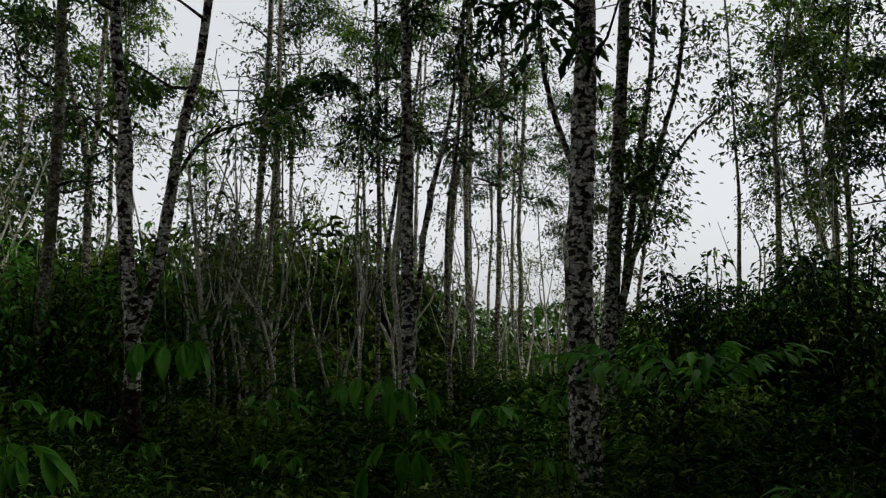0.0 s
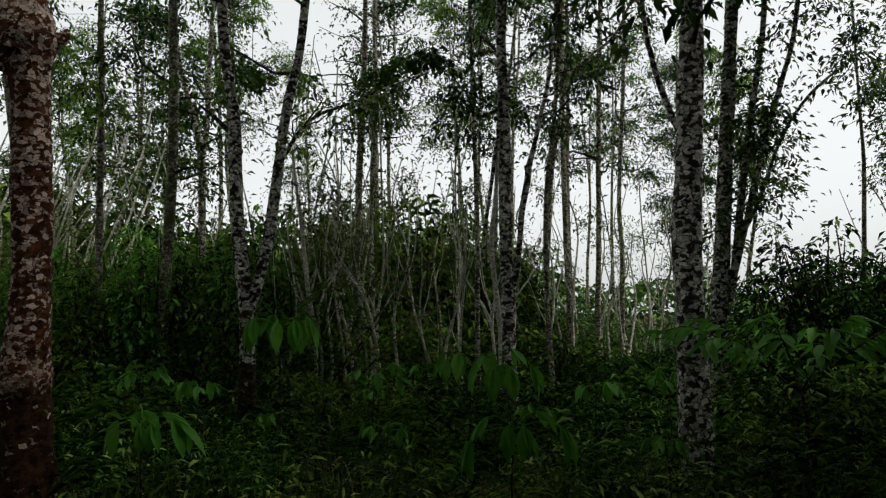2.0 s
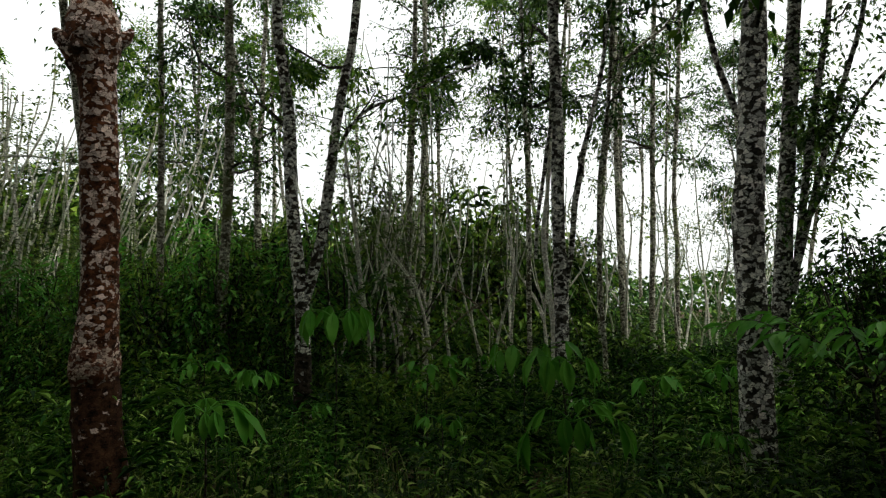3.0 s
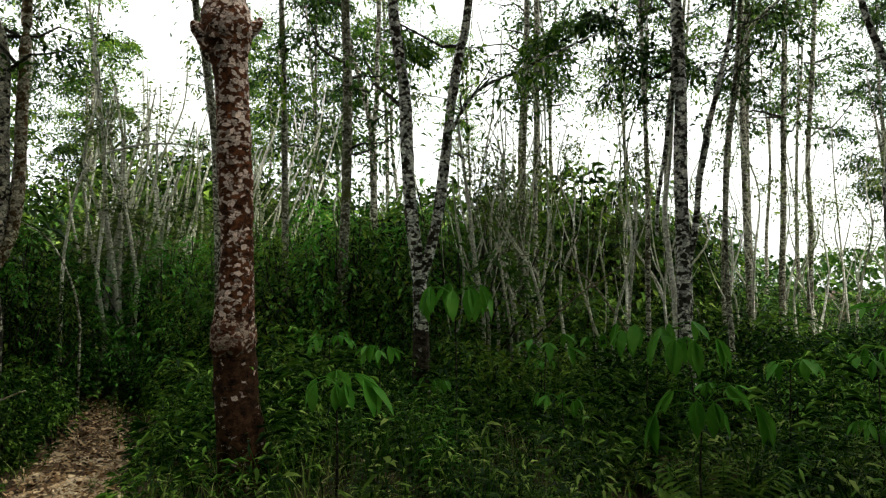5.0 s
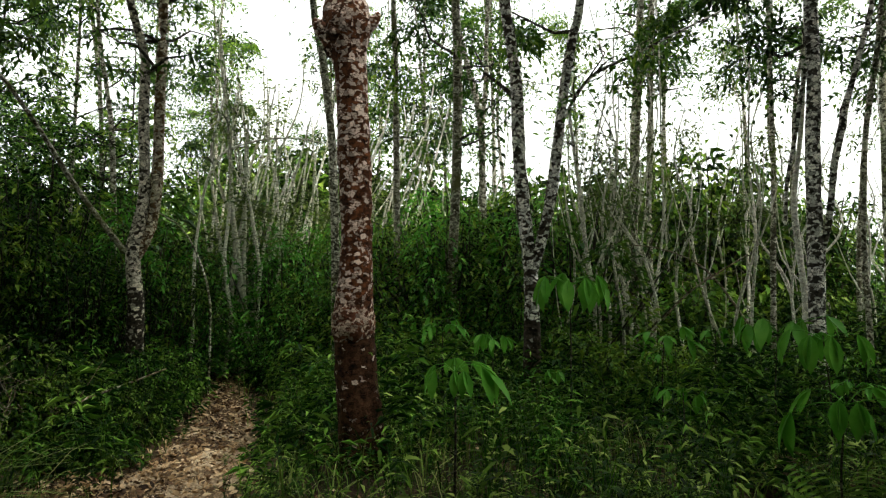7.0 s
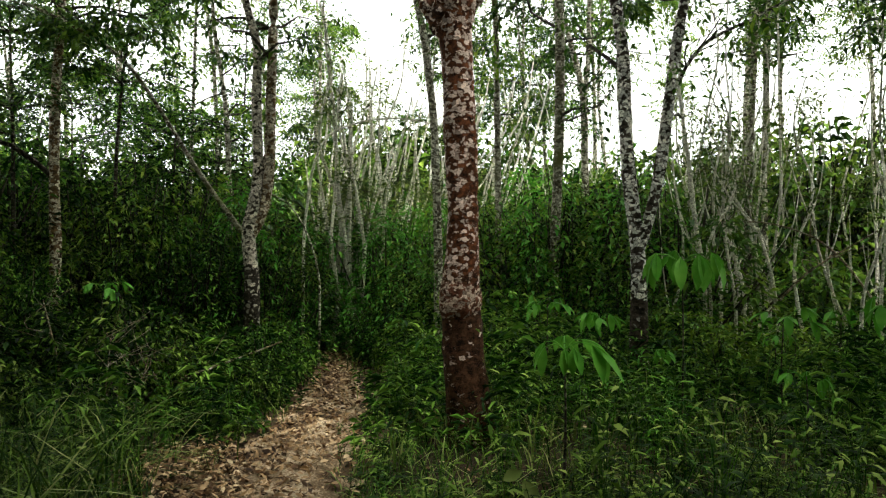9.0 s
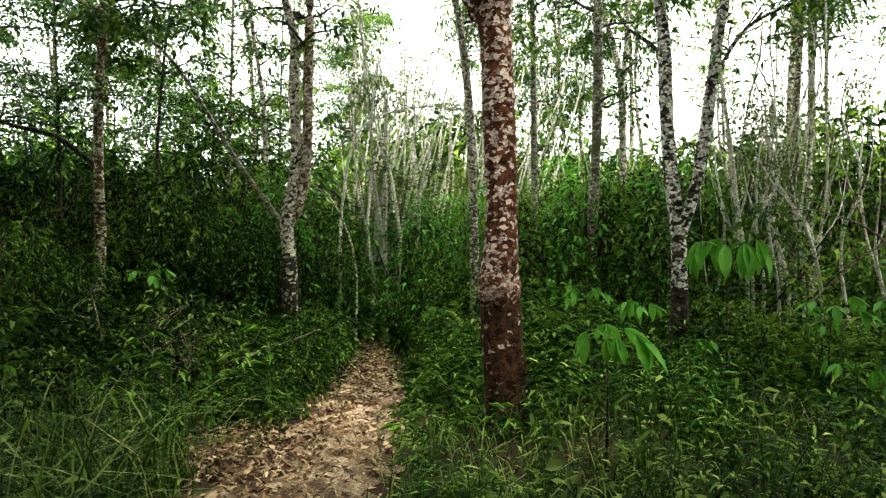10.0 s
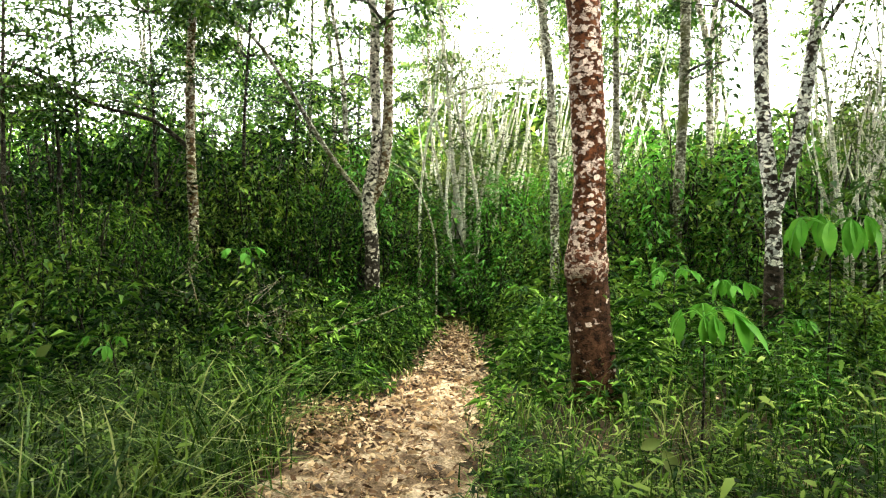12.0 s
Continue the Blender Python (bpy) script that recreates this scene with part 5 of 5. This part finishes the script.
weeds = [weed(51, 7, 0.5, 0.07, LEAF_HERB), weed(52, 11, 0.36, 0.065, LEAF_HERB), weed(53, 6, 0.6, 0.075, LEAF_HERB), weed(54, 12, 0.42, 0.07, LEAF_SHRUB), weed(55, 5, 0.45, 0.075, LEAF_LIGHT), weed(56, 9, 0.5, 0.07, GRASS)]
rs = random.Random(77)
laid = 0
while laid < 290:
    a, r = rs.uniform(-38, 88), 3.3 + 5.7 * rs.random() ** 1.2
    x, y = az_place(a, r)
    if float(off_path(np.array([x]), np.array([y]))[0]) < 0.25:
        continue
    if 58 < a < 84 and r < 5.0 and rs.random() < 0.6:
        continue
    m = pose(x, y, float(ground_height(np.array([x]), np.array([y]))[0]), 0, 0, rs.uniform(0, 360)) @ Matrix.Scale(rs.uniform(0.8, 1.5), 4)
    if math.hypot((x + 2.9) / 0.9, (y - 3.35) / 0.85) < 1 or (abs(x + 0.1) < 0.6 and y < 4.5) or math.hypot(x + 2.25, y - 2.95) < 0.45:
        m = m @ Matrix.Scale(0.5, 4)
    src = weeds[laid % 6]
    if laid < 6:
        src.matrix_basis = m
    else:
        copy_thing(src, m).matrix_basis = m
    laid += 1


for x, y, size in ((-4.27, 3.66, 0.42), (-3.9, 3.32, 0.3), (-4.85, 3.3, 0.35), (-5.35, 4.15, 0.3)):
    m = pose(x, y, float(ground_height(np.array([x]), np.array([y]))[0]) + 0.02, 0, 0, rs.uniform(0, 360)) @ Matrix.Scale(size, 4)
    copy_thing(weeds[1], m).matrix_basis = m

# broad-leaved herbs, brighter than the weeds round them
broad_kinds = [weed(57, 6, 0.6, 0.1, LEAF_FRESH, "leafy_herb"), weed(58, 8, 0.5, 0.085, LEAF_FRESH, "leafy_herb"), weed(59, 5, 0.75, 0.11, LEAF_SHRUB, "leafy_herb"), weed(60, 7, 0.55, 0.095, LEAF_HERB, "leafy_herb")]
for ob in broad_kinds:
    tagged(ob, "leafy herb with broad bright green leaves", "herb", "broad-leaved herbs")
laid = 0
while laid < 120:
    a, r = rs.uniform(-34, 66), 3.9 + 4.6 * rs.random()
    x, y = az_place(a, r)
    if float(off_path(np.array([x]), np.array([y]))[0]) < 0.4 or math.hypot(x + 3.1, y - 3.7) < 0.8 or math.hypot(x + 0.12, y - 4.0) < 0.6:
        continue
    m = pose(x, y, float(ground_height(np.array([x]), np.array([y]))[0]), 0, 0, rs.uniform(0, 360)) @ Matrix.Scale(rs.uniform(0.7, 1.35), 4)
    src = broad_kinds[laid % 4]
    if laid < 4:
        src.matrix_basis = m
    else:
        copy_thing(src, m).matrix_basis = m
    laid += 1


# ---- rubber seedlings with large drooping leaves ----
leaflet_meshes = []
for k in range(4):
    v, tr = leaf_cloud(np.zeros((1, 3)), np.array([[1.0, 0, 0]]), 1.0, 0.36 + 0.03 * k, np.array([[0, 0.1 * (k - 1.5), 1.0]]), 0.2 + 0.09 * k, True)
    me = mesh_from("leaflet", v, None, tr, True)
    me.materials.append(LEAF_YOUNG)
    leaflet_meshes.append(me)


def seedling(x, y, top, leaves, stalk, blade, seed, tiers=1, droop=(12, 48), plan=None):
    """A single stem with whorls of long-stalked leaves, each of three hanging leaflets."""
    r = random.Random(seed)
    z0 = float(ground_height(np.array([x]), np.array([y]))[0]) - 0.02
    t = empty("rubber_seedling", (x, y, z0), "young rubber seedling with drooping bright green leaflets", "seedling", "rubber seedlings")
    h = top - z0
    line = smooth_line([(0, 0, 0, 0.009), (r.gauss(0, 0.02), r.gauss(0, 0.02), h * 0.5, 0.007), (0, 0, h, 0.004)], 0.08)
    v, q = tube(line, 6)
    piece("stem", mesh_from("seedling_stem", v, q, None, True), TWIG, t)
    for tier in range(tiers):
        zt = h - tier * 0.32
        for i in range(leaves):
            az = 6.283 * (i + r.uniform(-0.3, 0.3)) / leaves + tier
            L = stalk * r.uniform(0.7, 1.2)
            up = r.uniform(0.05, 0.5)
            if plan:
                az, L, up, blade, lean = radians(plan[i][0]), *plan[i][1:]
                droop = (lean - 8, lean + 8)
            tip = Vector((math.cos(az) * L, math.sin(az) * L, zt - 0.02 + up * L))
            sl = smooth_line([(0, 0, zt - 0.04, 0.004), (*(tip * 0.5 + Vector((0, 0, zt * 0.5 + 0.01))), 0.003), (*tip, 0.002)], 0.05)
            v, q = tube(sl, 4)
            st = piece("leaf_stalk", mesh_from("leaf_stalk", v, q), LEAF_YOUNG, t)
            for j in (-1, 0, 1):
                ob = new("leaflet", leaflet_meshes[r.randrange(4)])
                ob.parent = st
                s = blade * r.uniform(0.75, 1.15) * (1.1 if j == 0 else 0.95)
                ob.matrix_basis = Matrix.Translation(tip) @ Matrix.Rotation(az + j * 0.75 + r.gauss(0, 0.12), 4, "Z") @ Matrix.Rotation(radians(r.uniform(*droop)), 4, "Y") @ Matrix.Scale(s, 4)
    return t


# place, height, leaves, stalk, leaflet, variant
TALL_SEEDLINGS = (
    (-2.07, 5.13, 1.45, 9, 0.22, 0.23, 3, 1, (35, 80)),
    (-0.66, 6.1, 1.08, 7, 0.3, 0.22, 5, 1, (30, 75)),
)
SMALL_SEEDLINGS = (
    (-6.7, 2.95, 1.15, 5, 0.16, 0.13, 6),
    (-3.5, 5.6, 1.0, 4, 0.2, 0.18, 7),
    (-5.12, 1.26, 0.66, 3, 0.12, 0.1, 8),
    (-1.6, 6.3, 0.95, 5, 0.2, 0.17, 9),
    (-4.15, 6.6, 0.98, 5, 0.22, 0.13, 10, 1, (40, 80)),
    (2.6, 6.4, 1.2, 7, 0.4, 0.2, 11, 1, (0, 40)),
)
for args in (*TALL_SEEDLINGS, *SMALL_SEEDLINGS):
    seedling(*args)
# one that leans its longest leaves away from the path: bearing, stalk, rise, leaflet, droop of each leaf
seedling(-2.21, 3.515, 0.95, 7, 0.15, 0.2, 31, 1, (0, 46), (
    (18, 0.16, 0.1, 0.25, 44), (52, 0.13, 0.3, 0.22, 24), (-62, 0.06, -0.1, 0.13, 62), (-25, 0.09, 0.0, 0.14, 50),
    (196, 0.12, 0.15, 0.15, 50), (236, 0.13, 0.0, 0.15, 56), (120, 0.12, 0.4, 0.17, 22)))
# two with few, very large hanging leaflets
seedling(-0.33, 5.25, 1.1, 5, 0.15, 0.28, 2, 1, (40, 70), (
    (-10, 0.2, 0.2, 0.24, 50), (-60, 0.1, 0.2, 0.23, 64), (188, 0.2, 0.25, 0.23, 46), (95, 0.12, 0.3, 0.22, 40), (235, 0.13, 0.2, 0.23, 60)))
seedling(-0.21, 4.12, 0.86, 6, 0.2, 0.3, 12, 1, (28, 70), (
    (5, 0.26, 0.0, 0.25, 52), (-60, 0.1, 0.1, 0.19, 58), (200, 0.27, -0.25, 0.21, 66), (165, 0.17, 0.25, 0.2, 38), (40, 0.17, 0.4, 0.24, 22), (-105, 0.13, 0.15, 0.2, 56)))
rs = random.Random(14)
stood = [(-0.33, 5.25), (-0.21, 4.12), (-2.07, 5.13), (1.5, 5.3), (-0.66, 6.1), (-1.6, 6.3), (2.4, 6.2), (-2.24, 3.49)]
while len(stood) < 18:
    x, y = az_place(rs.uniform(-26, 36), rs.uniform(4.9, 7.6))
    if min(math.hypot(x - p, y - q) for p, q in stood) > 0.55:
        stood.append((x, y))
        seedling(x, y, rs.uniform(0.6, 1.0), rs.randint(4, 7), rs.uniform(0.1, 0.2), rs.uniform(0.1, 0.16), 60 + len(stood), 1, (15, 75))


# ---- a spreading shrub whose long leaves lie in one flat layer ----
def spray_shrub(x, y, fork, boughs, blade, seed):
    """Boughs of (bearing, length, height of the tip) leave the stem at the fork; leaves stand out on both sides."""
    r = random.Random(seed)
    z0 = float(ground_height(np.array([x]), np.array([y]))[0]) - 0.02
    t = empty("spreading_shrub", (x, y, z0), "dark spreading shrub with long leaves in a flat layer", "shrub", "spreading shrubs")
    v, q = tube(smooth_line([(0, 0, 0, 0.016), (0.03, -0.02, fork * 0.5, 0.013), (0, 0, fork, 0.01)], 0.1), 7, 0.04, seed)
    piece("stem", mesh_from("shrub_stem", v, q, None, True), TWIG, t)
    for bearing, length, tip in boughs:
        a = radians(bearing)
        line = smooth_line([(0, 0, fork - 0.02, 0.008), (math.cos(a) * length * 0.4, math.sin(a) * length * 0.4, (fork + tip) * 0.5 + 0.08, 0.006), (math.cos(a) * length * 0.75, math.sin(a) * length * 0.75, tip + 0.05, 0.004), (math.cos(a) * length, math.sin(a) * length, tip, 0.002)], 0.055)
        v, q = tube(line, 5)
        bough = piece("bough", mesh_from("bough", v, q), TWIG, t)
        n = len(line)
        for k in range(n // 3, n):
            for side in (-1, 1):
                if r.random() < 0.2:
                    continue
                ob = new("leaf", leaflet_meshes[r.randrange(4)])
                ob.parent = bough
                size = blade * r.uniform(0.6, 1.2)
                ob.matrix_basis = Matrix.Translation(Vector(line[k, :3])) @ Matrix.Rotation(a + side * r.uniform(0.5, 1.2), 4, "Z") @ Matrix.Rotation(radians(r.uniform(-8, 30)), 4, "Y") @ Matrix.Rotation(radians(r.gauss(0, 14)), 4, "X") @ Matrix.Diagonal((size, size * 0.85, size, 1))
    return t


spray_shrub(1.72, 5.08, 0.95, ((176, 0.95, 1.34), (205, 0.8, 1.27), (150, 0.8, 1.38), (235, 0.55, 1.3), (0, 0.95, 1.38), (-28, 0.8, 1.34), (35, 0.8, 1.4), (-75, 0.5, 1.32), (95, 0.6, 1.42)), 0.17, 5)
spray_shrub(1.98, 3.3, 0.42, ((170, 0.45, 0.66), (215, 0.4, 0.6), (120, 0.45, 0.68), (20, 0.5, 0.66), (-40, 0.4, 0.62), (75, 0.4, 0.68)), 0.14, 9)


# ---- a fern beside the seedlings ----
frond_leaf, frond_tri = leaf_cloud(np.zeros((1, 3)), np.array([[1.0, 0, 0]]), 1.0, 0.3, np.array([[0, 0, 1.0]]), 0.2, True)
pinna_mesh = mesh_from("pinna", frond_leaf, None, frond_tri, True)
pinna_mesh.materials.append(LEAF_LIGHT)


def fern(x, y, height, fronds, seed):
    r = random.Random(seed)
    z0 = float(ground_height(np.array([x]), np.array([y]))[0]) - 0.01
    t = empty("fern", (x, y, z0), "fern with pale green feathery fronds", "fern")
    for i in range(fronds):
        az = 6.283 * i / fronds + r.uniform(-0.4, 0.4)
        L = r.uniform(0.32, 0.45)
        d = Vector((math.cos(az), math.sin(az), 0))
        pts = [(0, 0, 0, 0.003)] + [(d.x * L * f, d.y * L * f, height * (1.6 * f - 0.65 * f * f), 0.003 - 0.002 * f) for f in (0.35, 0.7, 1.0)]
        line = smooth_line(pts, 0.035)
        v, q = tube(line, 4)
        fr = piece("frond", mesh_from("frond_stalk", v, q), GRASS, t)
        n = len(line)
        for k in range(n // 3, n):
            for s in (-1, 1):
                ob = new("leaflet", pinna_mesh)
                ob.parent = fr
                size = 0.125 * math.sin(math.pi * (0.2 + 0.75 * (k - n / 3) / (n * 0.67))) + 0.015
                ob.matrix_basis = Matrix.Translation(Vector(line[k, :3])) @ Matrix.Rotation(az + s * 1.25, 4, "Z") @ Matrix.Rotation(radians(r.uniform(0, 18)), 4, "Y") @ Matrix.Scale(size, 4)
    return t


fern(-0.12, 4.0, 0.5, 11, 3)


# ---- dry leaves on the path ----
dry_meshes = []
for k in range(5):
    v, tr = leaf_cloud(np.zeros((1, 3)), np.array([[1.0, 0, 0]]), 1.0, 0.42, np.array([[0, 0.2 * (k - 2), 1.0]]), 0.15 * (k - 2), True)
    me = mesh_from("dry_leaf", v, None, tr, True)
    me.materials.append(LITTER)
    dry_meshes.append(me)


def litter_places(n, rng):
    k = rng.integers(0, len(PATH_FINE), n)
    c = PATH_FINE[k]
    u = np.where(rng.random(n) < 0.62, -0.45, 0.55) + rng.normal(0, 0.4, n)
    dd = unit(np.gradient(PATH_FINE[:, :2], axis=0))[k]
    x, y = c[:, 0] + u * c[:, 3] * dd[:, 1] + rng.normal(0, 0.06, n), c[:, 1] - u * c[:, 3] * dd[:, 0] + rng.normal(0, 0.06, n)
    return x, y


rl = np.random.default_rng(71)
x, y = litter_places(16000, rl)
ox, oy = -4.4 + rl.normal(0, 0.33, 1900), 2.4 + rl.normal(0, 0.3, 1900)
x, y = np.concatenate([x, ox]), np.concatenate([y, oy])
z = ground_height(x, y) + 0.035 + rl.uniform(0, 0.03, len(x))
near = (x < -2.9) & (x > -4.7) & (y > 1.5) & (y < 3.8)
pick = np.where(near)[0][:300]
for i in pick:
    ob = new("dry_leaf", dry_meshes[int(rl.integers(0, 5))])
    ob.parent = footpath
    ob.matrix_basis = pose(x[i], y[i], z[i] + 0.008, rl.normal(0, 16), rl.normal(0, 16), rl.uniform(0, 360)) @ Matrix.Diagonal((*(rl.uniform(0.025, 0.068) * np.array([1, rl.uniform(0.55, 1.1), 1])), 1))
rest = np.setdiff1d(np.arange(len(x)), pick)
az = rl.uniform(0, 6.283, len(rest))
ln = rl.uniform(0.015, 0.075, len(rest))
v, tr = leaf_cloud(np.stack([x[rest], y[rest], z[rest]], 1), np.stack([np.cos(az), np.sin(az), rl.normal(0, 0.45, len(rest))], 1), ln, ln * rl.uniform(0.22, 0.5, len(rest)), None, 0.1, "mid", rl)
tagged(piece("leaf_litter", mesh_from("leaf_litter", v, None, tr), LITTER, footpath), "dry brown fallen leaves", kind="stuff")


x, y = sector(5500, 0, 360, 0.4, 9.5, rl, 0.6)
keep = off_path(x, y) > 0.1
x, y = x[keep], y[keep]
az = rl.uniform(0, 6.283, len(x))
ln = rl.uniform(0.03, 0.1, len(x))
v, tr = leaf_cloud(np.stack([x, y, ground_height(x, y) + 0.012], 1), np.stack([np.cos(az), np.sin(az), rl.normal(0.1, 0.15, len(x))], 1), ln, ln * 0.38, None, 0.1, "mid", rl)
tagged(piece("leaf_litter", mesh_from("floor_litter", v, None, tr), LITTER, ground), "brown fallen leaves under the herbs", kind="stuff")


# ---- dead branches and two pale broad leaves ----
def dead_branch(points, forks, seed):
    r = random.Random(seed)
    x0, y0, z0 = points[0][:3]
    t = empty("dead_branch", (x0, y0, z0), "dry grey fallen branch lying in the undergrowth", "branch", "dead branches")
    l = smooth_line([(p[0] - x0, p[1] - y0, p[2] - z0, p[3]) for p in points], 0.08)
    v, q = tube(l, 6, 0.08, seed)
    piece("bough", mesh_from("bough", v, q, None, True), DEADWOOD, t)
    for _ in range(forks):
        s = l[r.randrange(len(l) // 4, len(l) - 1)]
        e = [(s[0] + k * r.uniform(-0.2, 0.2), s[1] + k * r.uniform(-0.2, 0.2), s[2] + k * r.uniform(0.0, 0.22), s[3] * (0.7 - 0.25 * k)) for k in (1, 2)]
        v, q = tube(smooth_line([tuple(s), *e], 0.08), 4)
        piece("side_twig", mesh_from("side_twig", v, q), DEADWOOD, t)
    return t


dead_branch([(-6.2, 2.9, 0.1, 0.016), (-5.9, 3.3, 0.35, 0.014), (-5.7, 3.75, 0.5, 0.01), (-5.6, 4.15, 0.62, 0.006)], 5, 1)
dead_branch([(-5.65, 2.5, 0.05, 0.008), (-5.72, 2.52, 0.4, 0.006), (-5.78, 2.58, 0.78, 0.003)], 12, 2)
dead_branch([(-5.6, 2.62, 0.05, 0.007), (-5.52, 2.68, 0.35, 0.005), (-5.56, 2.78, 0.62, 0.003)], 11, 5)
dead_branch([(-6.6, 2.6, 0.1, 0.012), (-6.6, 2.5, 0.6, 0.009), (-6.75, 2.45, 1.05, 0.004)], 5, 6)
dead_branch([(-1.2, 9.4, 0.9, 0.018), (-1.7, 9.3, 1.6, 0.014), (-2.3, 9.2, 1.9, 0.01), (-3.0, 9.1, 1.95, 0.006)], 5, 3)
dead_branch([(-2.4, 9.0, 0.7, 0.014), (-1.9, 9.1, 1.3, 0.012), (-1.2, 9.2, 1.8, 0.008)], 5, 4)


def broad_leaf(x, y, top, az, blade, rise=0.25):
    t = empty("broad_leaf_plant", (x, y, 0.0), "small plant with one broad pale green leaf", "plant", "broad leaf plants")
    v, q = tube(smooth_line([(0, 0, 0, 0.004), (0.02, 0.01, top * 0.6, 0.003), (0, 0, top, 0.002)], 0.05), 5)
    piece("stem", mesh_from("broad_stem", v, q), GRASS, t)
    v, tr = leaf_cloud(np.zeros((1, 3)), np.array([[math.cos(az), math.sin(az), rise]]), blade, blade * 0.55, np.array([[0.6, -0.8, 0.6]]), 0.1, True)
    ob = piece("leaf", mesh_from("broad_leaf", v, None, tr, True), GRASS_PALE, t)
    ob.location = (0, 0, top)


broad_leaf(-2.19, 2.83, 0.32, 0.64, 0.115, 0.6)
broad_leaf(-2.08, 2.84, 0.34, 0.64, 0.14, -1.5)
broad_leaf(-5.03, 0.81, 0.6, 1.0, 0.15, 1.2)


# ---- burl on the red-barked tree ----
def burl(parent, knobs):
    for x, y, z, r in knobs:
        bm = bmesh.new()
        bmesh.ops.create_icosphere(bm, subdivisions=3, radius=r)
        for vert in bm.verts:
            vert.co *= 1 + 0.28 * noise.noise(vert.co * (1.6 / r) + Vector((x, y, z)))
        me = bpy.data.meshes.new("burl")
        bm.to_mesh(me)
        bm.free()
        me.shade_smooth()
        ob = piece("burl", me, BARK_RED, parent, "knotted burl on the trunk")
        ob.location = Vector((x, y, z)) - parent.location


burl(RED_TREE, [(-3.5, 3.96, 3.3, 0.085), (-3.42, 3.98, 3.36, 0.075), (-3.57, 3.98, 3.22, 0.06)])

# stubs of two lost limbs that stand out on either side of the burl
for horn in (
    [(-3.44, 4.07, 3.28, 0.1), (-3.37, 4.13, 3.4, 0.075), (-3.31, 4.18, 3.46, 0.048), (-3.285, 4.2, 3.52, 0.018)],
    [(-3.5, 4.02, 3.22, 0.1), (-3.58, 3.96, 3.33, 0.075), (-3.64, 3.905, 3.4, 0.045), (-3.66, 3.89, 3.44, 0.018)],
):
    foot = RED_TREE.location
    v, q = tube(smooth_line([(p[0] - foot.x, p[1] - foot.y, p[2] - foot.z, p[3]) for p in horn], 0.025), 14, 0.05, 6)
    piece("limb_stub", mesh_from("limb_stub", v, q, None, True), BARK_RED, RED_TREE, "broken stub of a lost limb")


# ---- healed ridge where the red-barked tree was once tapped ----
ring = [(-3.405, 4.1, 0.99, 0.143), (-3.407, 4.1, 1.05, 0.157), (-3.408, 4.1, 1.11, 0.161), (-3.41, 4.1, 1.17, 0.156), (-3.41, 4.1, 1.23, 0.146), (-3.41, 4.1, 1.29, 0.13)]
at_red = RED_TREE.location
v, q = tube(smooth_line([(p[0] - at_red.x, p[1] - at_red.y, p[2] - at_red.z, p[3]) for p in ring], 0.02), 28, 0.022, 4)
piece("bark_ridge", mesh_from("bark_ridge", v, q, None, True), BARK_SCAR, RED_TREE, "pale rough ridge of healed bark")
